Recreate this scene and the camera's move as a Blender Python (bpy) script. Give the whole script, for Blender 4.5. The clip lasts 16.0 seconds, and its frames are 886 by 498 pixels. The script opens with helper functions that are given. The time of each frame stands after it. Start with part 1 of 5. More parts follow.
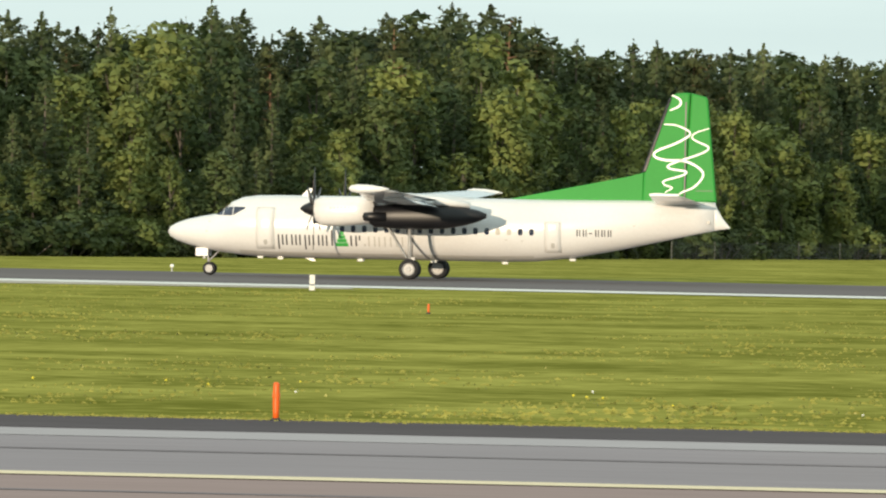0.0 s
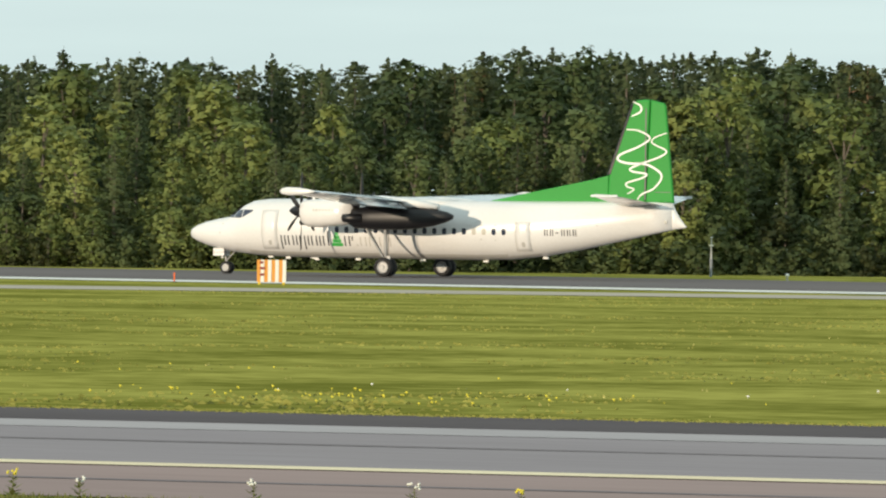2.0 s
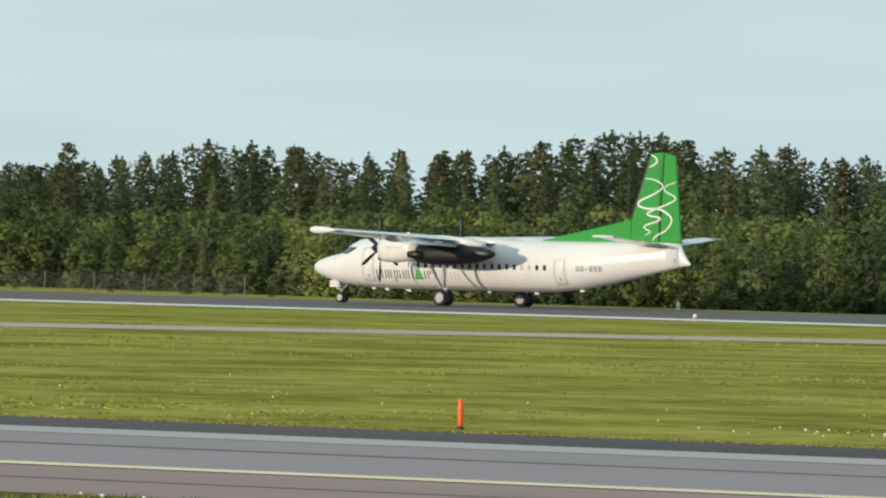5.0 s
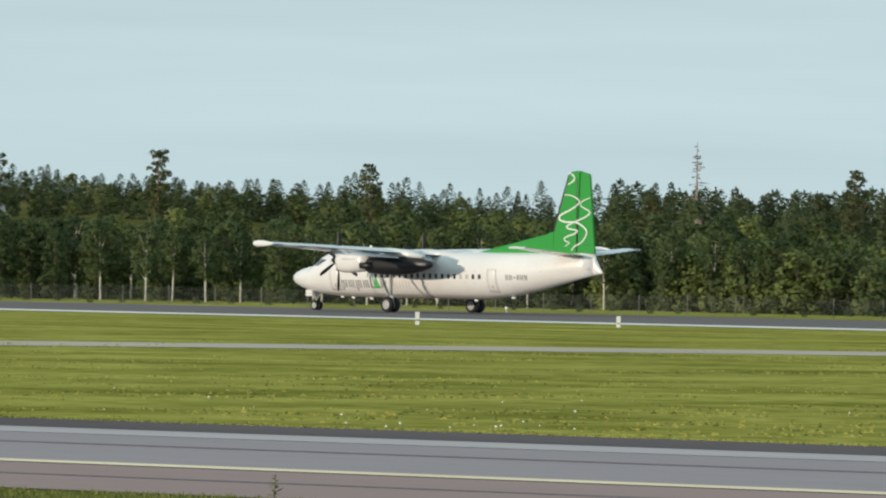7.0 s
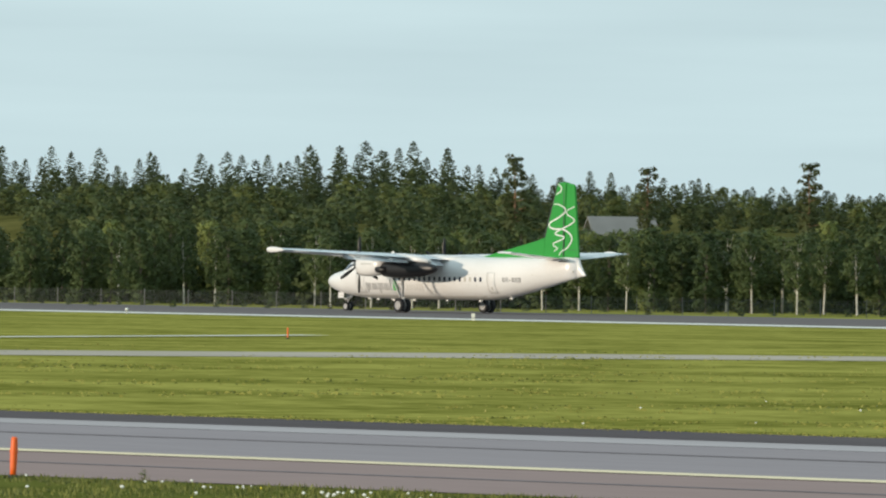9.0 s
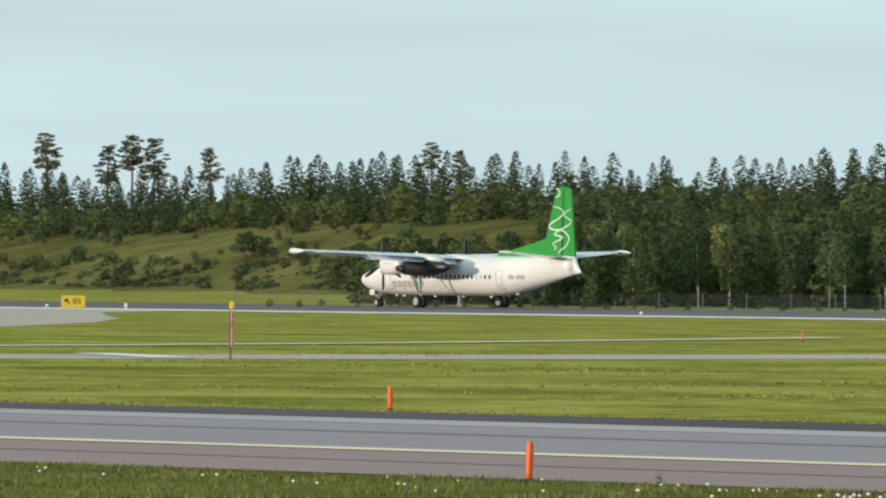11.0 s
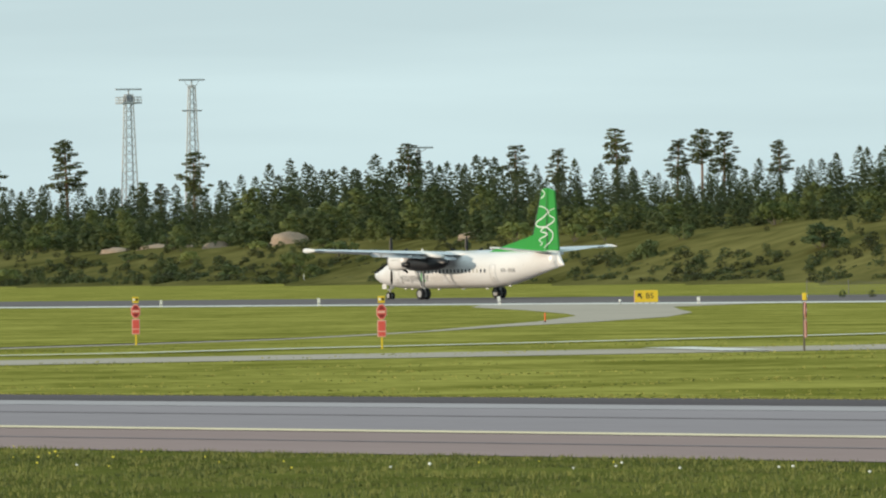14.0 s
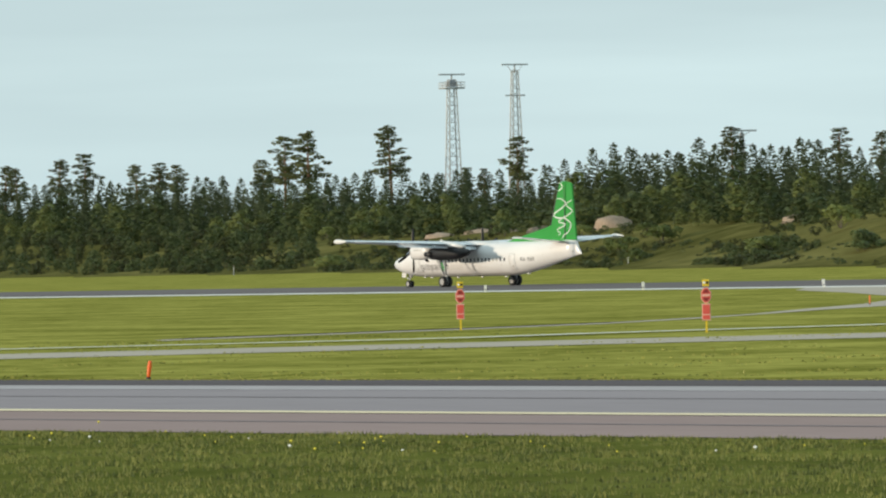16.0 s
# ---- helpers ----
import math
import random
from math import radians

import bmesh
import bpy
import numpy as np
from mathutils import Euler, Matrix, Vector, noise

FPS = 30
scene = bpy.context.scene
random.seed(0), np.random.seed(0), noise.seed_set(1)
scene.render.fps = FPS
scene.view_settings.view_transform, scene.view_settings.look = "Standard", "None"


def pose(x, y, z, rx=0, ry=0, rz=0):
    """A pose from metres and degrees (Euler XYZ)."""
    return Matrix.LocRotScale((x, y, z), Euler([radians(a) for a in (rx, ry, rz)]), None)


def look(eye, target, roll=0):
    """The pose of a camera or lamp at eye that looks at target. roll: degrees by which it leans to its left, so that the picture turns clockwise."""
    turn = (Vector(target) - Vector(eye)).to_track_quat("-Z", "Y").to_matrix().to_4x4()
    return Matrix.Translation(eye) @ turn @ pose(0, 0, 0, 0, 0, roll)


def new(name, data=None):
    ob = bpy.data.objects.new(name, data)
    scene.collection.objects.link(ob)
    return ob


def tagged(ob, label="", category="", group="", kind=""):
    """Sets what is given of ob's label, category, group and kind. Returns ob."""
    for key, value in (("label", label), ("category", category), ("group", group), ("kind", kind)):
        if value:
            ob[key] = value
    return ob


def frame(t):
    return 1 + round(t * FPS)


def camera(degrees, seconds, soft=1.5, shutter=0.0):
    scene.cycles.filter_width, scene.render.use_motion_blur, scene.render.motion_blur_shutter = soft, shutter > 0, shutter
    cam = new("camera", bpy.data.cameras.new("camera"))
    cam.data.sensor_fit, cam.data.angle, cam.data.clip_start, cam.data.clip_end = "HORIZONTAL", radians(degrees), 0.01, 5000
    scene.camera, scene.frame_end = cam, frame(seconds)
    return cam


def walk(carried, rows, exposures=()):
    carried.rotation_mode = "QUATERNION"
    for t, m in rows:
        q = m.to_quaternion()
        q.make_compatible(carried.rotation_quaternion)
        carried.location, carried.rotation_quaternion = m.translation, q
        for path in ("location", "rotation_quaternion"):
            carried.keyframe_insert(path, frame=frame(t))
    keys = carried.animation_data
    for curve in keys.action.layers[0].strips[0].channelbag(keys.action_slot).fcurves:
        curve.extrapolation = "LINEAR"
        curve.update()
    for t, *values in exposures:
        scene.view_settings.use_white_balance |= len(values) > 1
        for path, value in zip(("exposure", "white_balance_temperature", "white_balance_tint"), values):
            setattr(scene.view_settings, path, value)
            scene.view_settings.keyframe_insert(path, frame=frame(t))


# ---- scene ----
cam = camera(6.62, 16.0, soft=2.2)
EYE = 3.04


def aim(yaw, pitch, roll):
    return pose(0, 0, EYE, 90 + pitch, 0, yaw) @ pose(0, 0, 0, 0, 0, roll)


# seconds, heading to the left of straight across the runway, tilt, lean
VIEW = (
    (0.0, 10.887, -0.282, 1.08),
    (0.5, 14.069, -0.306, 0.74),
    (1.0, 17.128, -0.306, 0.63),
    (1.5, 20.106, -0.288, 0.57),
    (2.0, 23.006, -0.269, 0.80),
    (2.5, 25.824, -0.254, 0.98),
    (3.0, 28.429, -0.233, 1.00),
    (3.5, 30.853, -0.184, 1.34),
    (4.0, 33.150, -0.121, 1.32),
    (4.5, 35.157, -0.070, 1.33),
    (5.0, 36.924, 0.005, 1.34),
    (5.5, 38.517, 0.081, 1.34),
    (6.0, 40.002, 0.134, 1.31),
    (6.5, 41.444, 0.141, 1.21),
    (7.0, 42.820, 0.096, 0.95),
    (7.5, 44.136, 0.093, 1.07),
    (8.0, 45.366, 0.080, 1.02),
    (8.5, 46.559, 0.091, 0.85),
    (9.0, 47.689, 0.126, 0.74),
    (9.5, 48.738, 0.175, 0.75),
    (10.0, 49.735, 0.169, 0.68),
    (10.5, 50.659, 0.152, 0.55),
    (11.0, 51.533, 0.116, 0.31),
    (11.5, 52.359, 0.074, 0.01),
    (12.0, 53.138, 0.042, -0.25),
    (12.5, 53.871, 0.031, -0.41),
    (13.0, 54.557, 0.042, -0.58),
    (13.5, 55.195, 0.046, -0.75),
    (14.0, 55.807, 0.085, -0.89),
    (14.5, 56.431, 0.103, -1.00),
    (15.0, 57.030, 0.106, -1.23),
    (15.5, 57.665, 0.049, -1.25),
    (16.0, 58.232, 0.011, -1.27),
)
# the clip opens a little warmer and brighter
TONE = ((0.0, 0.27, 7550, 15), (2.0, 0.15, 7350, 15), (4.0, 0.04, 7150, 15), (7.0, -0.08, 6850, 15), (9.0, 0.02, 6850, 15), (16.0, 0.05, 7000, 15))
walk(cam, [(t, aim(a, b, c)) for t, a, b, c in VIEW], TONE)

# ---- light ----
SUN_EL, SUN_AZ = 6.5, 191.0     # degrees; azimuth counted from +y clockwise
sun_dir = Vector((math.sin(radians(SUN_AZ)) * math.cos(radians(SUN_EL)),
                  math.cos(radians(SUN_AZ)) * math.cos(radians(SUN_EL)), math.sin(radians(SUN_EL))))
sun = new("sun", bpy.data.lights.new("sun", "SUN"))
sun.data.energy, sun.data.angle, sun.data.color = 3.0, radians(0.6), (1.0, 0.90, 0.72)
sun.matrix_world = look((0, 0, 60), Vector((0, 0, 60)) - sun_dir)

world = bpy.data.worlds.new("sky")
scene.world = world
world.use_nodes = True
wn = world.node_tree.nodes
wl = world.node_tree.links
sky = wn.new("ShaderNodeTexSky")
sky.sky_type, sky.sun_disc = "NISHITA", False
sky.sun_elevation, sky.sun_rotation = radians(SUN_EL), radians(SUN_AZ)
sky.air_density, sky.dust_density, sky.ozone_density = 1.0, 0.6, 1.2
wn["Background"].inputs[1].default_value = 0.13
# look a little above the hazy rim, so that the low sky keeps its pale blue; thin high cloud over it
co = wn.new("ShaderNodeTexCoord")
up = wn.new("ShaderNodeVectorMath")
up.operation = "ADD"
up.inputs[1].default_value = (0, 0, 0.30)
wl.new(co.outputs["Generated"], up.inputs[0])
wl.new(up.outputs[0], sky.inputs["Vector"])
stretch = wn.new("ShaderNodeMapping")
stretch.inputs["Scale"].default_value = (5, 5, 60)
wl.new(co.outputs["Generated"], stretch.inputs["Vector"])
wisps = wn.new("ShaderNodeTexNoise")
wisps.inputs["Scale"].default_value, wisps.inputs["Detail"].default_value = 1.3, 4
wl.new(stretch.outputs[0], wisps.inputs["Vector"])
thin = wn.new("ShaderNodeMapRange")
thin.inputs["From Min"].default_value, thin.inputs["From Max"].default_value = 0.35, 0.75
thin.inputs["To Min"].default_value, thin.inputs["To Max"].default_value = 0.80, 1.0
wl.new(wisps.outputs[0], thin.inputs["Value"])
veil = wn.new("ShaderNodeMix")
veil.data_type = "RGBA"
veil.inputs[7].default_value = (4.55, 6.20, 6.58, 1)
wl.new(thin.outputs[0], veil.inputs[0])
wl.new(sky.outputs[0], veil.inputs[6])
wl.new(veil.outputs[2], wn["Background"].inputs[0])

# ---- materials ----
def mat(name, base, rough=0.6, metal=0.0, vary=0.25, scale=6.0, fine=60.0, bump=0.0, second=None, coat=0.0, stretch=(1, 1, 1), island=0.0, sharp=0.16):
    """A surface of two scales of variation: broad stains and fine grain, with an optional second colour in the stains."""
    m = bpy.data.materials.new(name)
    m.use_nodes = True
    n, l = m.node_tree.nodes, m.node_tree.links
    b = n["Principled BSDF"]
    b.inputs["Roughness"].default_value, b.inputs["Metallic"].default_value = rough, metal
    b.inputs["Coat Weight"].default_value = coat
    co = n.new("ShaderNodeTexCoord")
    mp = n.new("ShaderNodeMapping")
    mp.inputs["Scale"].default_value = stretch
    l.new(co.outputs["Object"], mp.inputs["Vector"])
    big, small = n.new("ShaderNodeTexNoise"), n.new("ShaderNodeTexNoise")
    big.inputs["Scale"].default_value, big.inputs["Detail"].default_value = 1.0 / scale, 5
    small.inputs["Scale"].default_value, small.inputs["Detail"].default_value = 1.0 / (scale / fine), 3
    for t in (big, small):
        l.new(mp.outputs[0], t.inputs["Vector"])
    mixf = n.new("ShaderNodeMix")
    mixf.data_type = "FLOAT"
    mixf.inputs[0].default_value = 0.4
    l.new(big.outputs[0], mixf.inputs[2])
    l.new(small.outputs[0], mixf.inputs[3])
    ramp = n.new("ShaderNodeValToRGB")
    c = Vector(base)
    s = Vector(second) if second else c * (1 + vary)
    ramp.color_ramp.elements[0].position, ramp.color_ramp.elements[1].position = 0.5 - sharp, 0.5 + sharp
    ramp.color_ramp.elements[0].color = (*(c * (1 - vary)), 1)
    ramp.color_ramp.elements[1].color = (*[min(1, v) for v in s], 1)
    l.new(mixf.outputs[0], ramp.inputs[0])
    out = ramp.outputs[0]
    if island:
        oi = n.new("ShaderNodeObjectInfo")
        hs = n.new("ShaderNodeHueSaturation")
        mr = n.new("ShaderNodeMapRange")
        mr.inputs["To Min"].default_value, mr.inputs["To Max"].default_value = 1 - island, 1 + island
        l.new(oi.outputs["Random"], mr.inputs["Value"])
        l.new(mr.outputs[0], hs.inputs["Value"])
        mh = n.new("ShaderNodeMapRange")
        mh.inputs["To Min"].default_value, mh.inputs["To Max"].default_value = 0.5 + island * 0.05, 0.5 - island * 0.03
        l.new(oi.outputs["Random"], mh.inputs["Value"])
        l.new(mh.outputs[0], hs.inputs["Hue"])
        l.new(out, hs.inputs["Color"])
        out = hs.outputs[0]
    l.new(out, b.inputs["Base Color"])
    if bump:
        bp = n.new("ShaderNodeBump")
        bp.inputs["Strength"].default_value, bp.inputs["Distance"].default_value = 0.6, bump
        l.new(mixf.outputs[0], bp.inputs["Height"])
        l.new(bp.outputs[0], b.inputs["Normal"])
    return m


def leaf_mat(name, base, second, island=0.3, scale=2.2):
    m = mat(name, base, 0.62, vary=0.30, scale=scale, fine=7, second=second, island=island, sharp=0.26)
    b = m.node_tree.nodes["Principled BSDF"]
    b.inputs["Specular IOR Level"].default_value = 0.2
    # thin leaves let some light through
    n, l = m.node_tree.nodes, m.node_tree.links
    thin = n.new("ShaderNodeBsdfTranslucent")
    both = n.new("ShaderNodeMixShader")
    both.inputs[0].default_value = 0.32
    l.new(b.inputs["Base Color"].links[0].from_socket, thin.inputs["Color"])
    l.new(b.outputs[0], both.inputs[1])
    l.new(thin.outputs[0], both.inputs[2])
    l.new(both.outputs[0], n["Material Output"].inputs["Surface"])
    return m


WHITE = mat("white_paint", (0.73, 0.725, 0.72), 0.28, vary=0.05, scale=3, fine=30, coat=0.3)
GREY_BELLY = mat("grey_belly_paint", (0.55, 0.54, 0.51), 0.35, vary=0.10, scale=2, fine=25)
WING_GREY = mat("pale_wing_paint", (0.62, 0.66, 0.70), 0.22, vary=0.06, scale=3, fine=30, coat=0.4)
GREEN = mat("green_fin_paint", (0.016, 0.270, 0.045), 0.55, vary=0.06, scale=2, fine=20)
GREEN_MARK = mat("green_mark", (0.03, 0.38, 0.08), 0.4, vary=0.05)
DARK_MARK = mat("dark_grey_mark", (0.05, 0.05, 0.055), 0.4, vary=0.1)
PALE_MARK = mat("pale_grey_mark", (0.50, 0.49, 0.46), 0.4, vary=0.06)
SEAM = mat("panel_seam", (0.46, 0.45, 0.43), 0.5, vary=0.1)
BLACK = mat("black_nacelle_paint", (0.008, 0.008, 0.010), 0.42, vary=0.2, scale=1, fine=10)
RUBBER = mat("tyre_rubber", (0.018, 0.018, 0.02), 0.8, vary=0.3, scale=0.5, fine=10, bump=0.004)
METAL = mat("bare_metal", (0.42, 0.42, 0.42), 0.55, 0.3, vary=0.1, scale=1, fine=12)
GLASS_DARK = mat("dark_window_glass", (0.03, 0.04, 0.07), 0.06, vary=0.2, coat=0.5)
WIN_BLIND = mat("window_blind", (0.45, 0.43, 0.38), 0.5, vary=0.1)
LIGHT_LENS = mat("clear_lens", (0.85, 0.85, 0.82), 0.12, vary=0.03)

GRASS = mat("mown_grass", (0.275, 0.275, 0.052), 0.9, vary=0.36, scale=7, fine=8, bump=0.0, second=(0.42, 0.385, 0.095), sharp=0.11)
VERGE = mat("verge_grass", (0.125, 0.145, 0.032), 0.9, vary=0.4, scale=5, fine=26, bump=0.05, second=(0.19, 0.195, 0.048))
BANK = mat("bank_grass", (0.076, 0.082, 0.022), 0.9, vary=0.4, scale=22, fine=9, bump=0.0, second=(0.205, 0.185, 0.066), stretch=(0.5, 0.5, 1))
# near-black green that stands for shade beside the runway exit
EDGE_SHADE = mat("edge_shade", (0.03, 0.035, 0.012), 0.95, vary=0.4, scale=10, fine=12, bump=0.2)
ASPHALT = mat("taxiway_asphalt", (0.375, 0.325, 0.34), 0.85, vary=0.10, scale=16, fine=40, bump=0.004, stretch=(0.15, 1, 1))
ASPHALT_BROWN = mat("brownish_asphalt", (0.39, 0.285, 0.27), 0.85, vary=0.10, scale=12, fine=40, bump=0.004, stretch=(0.15, 1, 1))
ASPHALT_DARK = mat("dark_asphalt", (0.15, 0.13, 0.135), 0.88, vary=0.16, scale=6, fine=30, bump=0.004, stretch=(0.2, 1, 1))
ASPHALT_PALE = mat("pale_asphalt", (0.50, 0.45, 0.46), 0.85, vary=0.12, scale=9, fine=30, stretch=(0.15, 1, 1))
JOINT = mat("sealed_joint", (0.27, 0.235, 0.245), 0.88, vary=0.2, scale=6, fine=30, stretch=(0.2, 1, 1))
RUNWAY = mat("runway_asphalt", (0.205, 0.18, 0.178), 0.8, vary=0.12, scale=20, fine=40, stretch=(0.1, 1, 1))
ROAD_GREY = mat("road_asphalt", (0.52, 0.45, 0.375), 0.9, vary=0.10, scale=8, fine=30)
LINE_WHITE = mat("white_line_paint", (0.85, 0.81, 0.76), 0.7, vary=0.12, scale=4, fine=30)
LINE_YELLOW = mat("yellow_line_paint", (0.95, 0.76, 0.54), 0.7, vary=0.12, scale=4, fine=30)

NEEDLE = leaf_mat("spruce_needles", (0.066, 0.098, 0.046), (0.140, 0.174, 0.072), 0.46)
PINE_NEEDLE = leaf_mat("pine_needles", (0.088, 0.108, 0.046), (0.150, 0.168, 0.066))
LEAF = leaf_mat("birch_leaves", (0.158, 0.205, 0.063), (0.265, 0.305, 0.096), 0.34)
LEAF_SCRUB = leaf_mat("scrub_leaves", (0.066, 0.078, 0.030), (0.115, 0.122, 0.046))
LEAF_DARK = leaf_mat("alder_leaves", (0.078, 0.114, 0.044), (0.142, 0.186, 0.070), 0.38)
# woods too many to count: the tone changes from crown to crown
FAR_NEEDLE = leaf_mat("hill_spruce_needles", (0.048, 0.074, 0.040), (0.112, 0.142, 0.064), 0.0, 5.5)
FAR_LEAF = leaf_mat("hill_birch_leaves", (0.140, 0.178, 0.060), (0.245, 0.280, 0.092), 0.0, 6.5)
FAR_LEAF_DARK = leaf_mat("hill_alder_leaves", (0.066, 0.096, 0.040), (0.134, 0.170, 0.064), 0.0, 6.0)
DEAD_BARK = mat("dead_wood", (0.30, 0.24, 0.21), 0.9, vary=0.25, scale=0.7, fine=5)
BARK = mat("grey_bark", (0.13, 0.11, 0.09), 0.9, vary=0.3, scale=0.6, fine=6, bump=0.02)
PINE_BARK = mat("reddish_pine_bark", (0.26, 0.15, 0.09), 0.9, vary=0.3, scale=0.6, fine=6, bump=0.02)
BIRCH_BARK = mat("white_birch_bark", (0.52, 0.50, 0.45), 0.8, vary=0.5, scale=0.7, fine=4)
ORANGE = mat("orange_plastic", (0.85, 0.13, 0.015), 0.45, vary=0.08)
WHITE_PLASTIC = mat("white_plastic", (0.75, 0.75, 0.72), 0.5, vary=0.06)
SIGN_RED = mat("sign_red", (0.72, 0.10, 0.08), 0.45, vary=0.05)
SIGN_DARK_RED = mat("sign_dark_red", (0.25, 0.02, 0.02), 0.45, vary=0.05)
SIGN_YELLOW = mat("sign_yellow", (0.75, 0.52, 0.03), 0.45, vary=0.05)
SIGN_BLACK = mat("sign_black", (0.015, 0.015, 0.015), 0.5, vary=0.1)
STRIPE_ORANGE = mat("stripe_orange", (0.72, 0.30, 0.05), 0.5, vary=0.1)
STRIPE_RED = mat("stripe_red", (0.55, 0.04, 0.035), 0.5, vary=0.1)
HUT_GREY = mat("hut_grey", (0.22, 0.24, 0.27), 0.6, vary=0.15)
GALV = mat("galvanised_steel", (0.42, 0.43, 0.43), 0.5, 0.4, vary=0.15)
MESH_WIRE = mat("fence_wire", (0.16, 0.16, 0.155), 0.6, 0.2, vary=0.15)
ROCK = mat("pale_spoil", (0.36, 0.27, 0.20), 0.9, vary=0.3, scale=2, fine=12, bump=0.2)
ROOF_GREY = mat("grey_roof", (0.20, 0.20, 0.195), 0.7, vary=0.15, scale=2)
FLOWER_W = mat("white_petals", (0.75, 0.75, 0.70), 0.8, vary=0.05)
FLOWER_Y = mat("yellow_petals", (0.75, 0.62, 0.06), 0.8, vary=0.1)

GREEN.node_tree.nodes["Principled BSDF"].inputs["Specular IOR Level"].default_value = 0.25
# dry ground has no sheen, however flat one looks along it
for m in (GRASS, VERGE, BANK, EDGE_SHADE, ASPHALT, ASPHALT_BROWN, ASPHALT_DARK, ASPHALT_PALE, JOINT, RUNWAY, ROAD_GREY, LINE_WHITE, LINE_YELLOW):
    m.node_tree.nodes["Principled BSDF"].inputs["Specular IOR Level"].default_value = 0.0


# ---- mesh helpers ----
def mesh_of(name, bm, *materials, smooth=False):
    me = bpy.data.meshes.new(name)
    if smooth:
        for f in bm.faces:
            f.smooth = True
    bm.normal_update()
    bm.to_mesh(me)
    bm.free()
    for m in materials:
        me.materials.append(m)
    return me


def part(name, bm, material, parent=None, label="", smooth=False):
    """Links a bmesh as one mesh object under a thing or under a part."""
    ms = material if isinstance(material, (tuple, list)) else (material,)
    ob = new(name, mesh_of(name, bm, *ms, smooth=smooth))
    if parent:
        ob.parent = parent
    if label:
        tagged(ob, label)
    return ob


def thing(name, label, category, m=None, group=""):
    ob = new(name)
    ob.empty_display_size = 0.2
    if m is not None:
        ob.matrix_basis = m
    return tagged(ob, label, category, group)


def add_box(bm, x0, y0, z0, x1, y1, z1, bev=0.0, mi=0):
    r = bmesh.ops.create_cube(bm, size=1.0, matrix=Matrix.Translation(((x0 + x1) / 2, (y0 + y1) / 2, (z0 + z1) / 2)) @ Matrix.Diagonal((x1 - x0, y1 - y0, z1 - z0, 1)))
    fs = {f for v in r["verts"] for f in v.link_faces}
    for f in fs:
        f.material_index = mi
    if bev:
        es = {e for v in r["verts"] for e in v.link_edges}
        bmesh.ops.bevel(bm, geom=list(es), offset=bev, segments=2, affect="EDGES", profile=0.7)


def box(x0, y0, z0, x1, y1, z1, bev=0.0):
    bm = bmesh.new()
    add_box(bm, x0, y0, z0, x1, y1, z1, bev)
    return bm


def add_tube(bm, a, b, r0, r1=None, seg=8, caps=True):
    a, b = Vector(a), Vector(b)
    d = b - a
    q = d.to_track_quat("Z", "Y").to_matrix().to_4x4()
    bmesh.ops.create_cone(bm, cap_ends=caps, segments=seg, radius1=r0, radius2=r0 if r1 is None else r1, depth=d.length,
                          matrix=Matrix.Translation((a + b) / 2) @ q)


def tube(a, b, r0, r1=None, seg=8):
    bm = bmesh.new()
    add_tube(bm, a, b, r0, r1, seg)
    return bm


def loft(rings, cap=True):
    """A skin over rings of equally many points."""
    bm = bmesh.new()
    vs = [[bm.verts.new(p) for p in r] for r in rings]
    n = len(vs[0])
    for a, b in zip(vs, vs[1:]):
        for i in range(n):
            j = (i + 1) % n
            bm.faces.new((a[i], a[j], b[j], b[i]))
    if cap:
        bm.faces.new(vs[0][::-1])
        bm.faces.new(vs[-1])
    bmesh.ops.remove_doubles(bm, verts=bm.verts, dist=1e-4)
    bmesh.ops.recalc_face_normals(bm, faces=bm.faces)
    return bm


def lerp_table(table, x):
    for (x0, *a), (x1, *b) in zip(table, table[1:]):
        if x <= x1:
            w = max(0.0, (x - x0) / (x1 - x0))
            return [p + (q - p) * w for p, q in zip(a, b)]
    return list(table[-1][1:])


def smooth_path(pts, step=6):
    out = []
    p = [Vector(q) for q in pts]
    p = [p[0] * 2 - p[1]] + p + [p[-1] * 2 - p[-2]]
    for i in range(1, len(p) - 2):
        for k in range(step):
            t = k / step
            out.append(0.5 * (2 * p[i] + (p[i + 1] - p[i - 1]) * t + (2 * p[i - 1] - 5 * p[i] + 4 * p[i + 1] - p[i + 2]) * t * t
                              + (3 * p[i] - p[i - 1] - 3 * p[i + 1] + p[i + 2]) * t ** 3))
    out.append(p[-2])
    return out


def strip(points_a, points_b, z, material, name, label, category):
    """A flat band between two lines on the ground."""
    bm = bmesh.new()
    va = [bm.verts.new((x, y, z)) for x, y in points_a]
    vb = [bm.verts.new((x, y, z)) for x, y in points_b]
    for i in range(len(va) - 1):
        bm.faces.new((va[i], va[i + 1], vb[i + 1], vb[i]))
    bmesh.ops.recalc_face_normals(bm, faces=bm.faces)
    for f in bm.faces:
        if f.normal.z < 0:
            f.normal_flip()
    ob = part(name, bm, material)
    return tagged(ob, label, category, kind="structure")


# ---- ground ----
def polar(az, d, z=0.0):
    return Vector((-math.sin(radians(az)) * d, math.cos(radians(az)) * d, z))


# beyond the runway: foot of the rough bank and its crest, by bearing: distance, height
BANK_TABLE = ((30, 900, 1.0), (44, 680, 6.0), (48, 690, 7.5), (50.5, 715, 7.5), (52, 764, 7.0), (54.6, 900, 6.2), (57.2, 1090, 5.6), (59, 1190, 5.2), (61.5, 1330, 5.6), (66, 1560, 5.5), (74, 1900, 5.0))


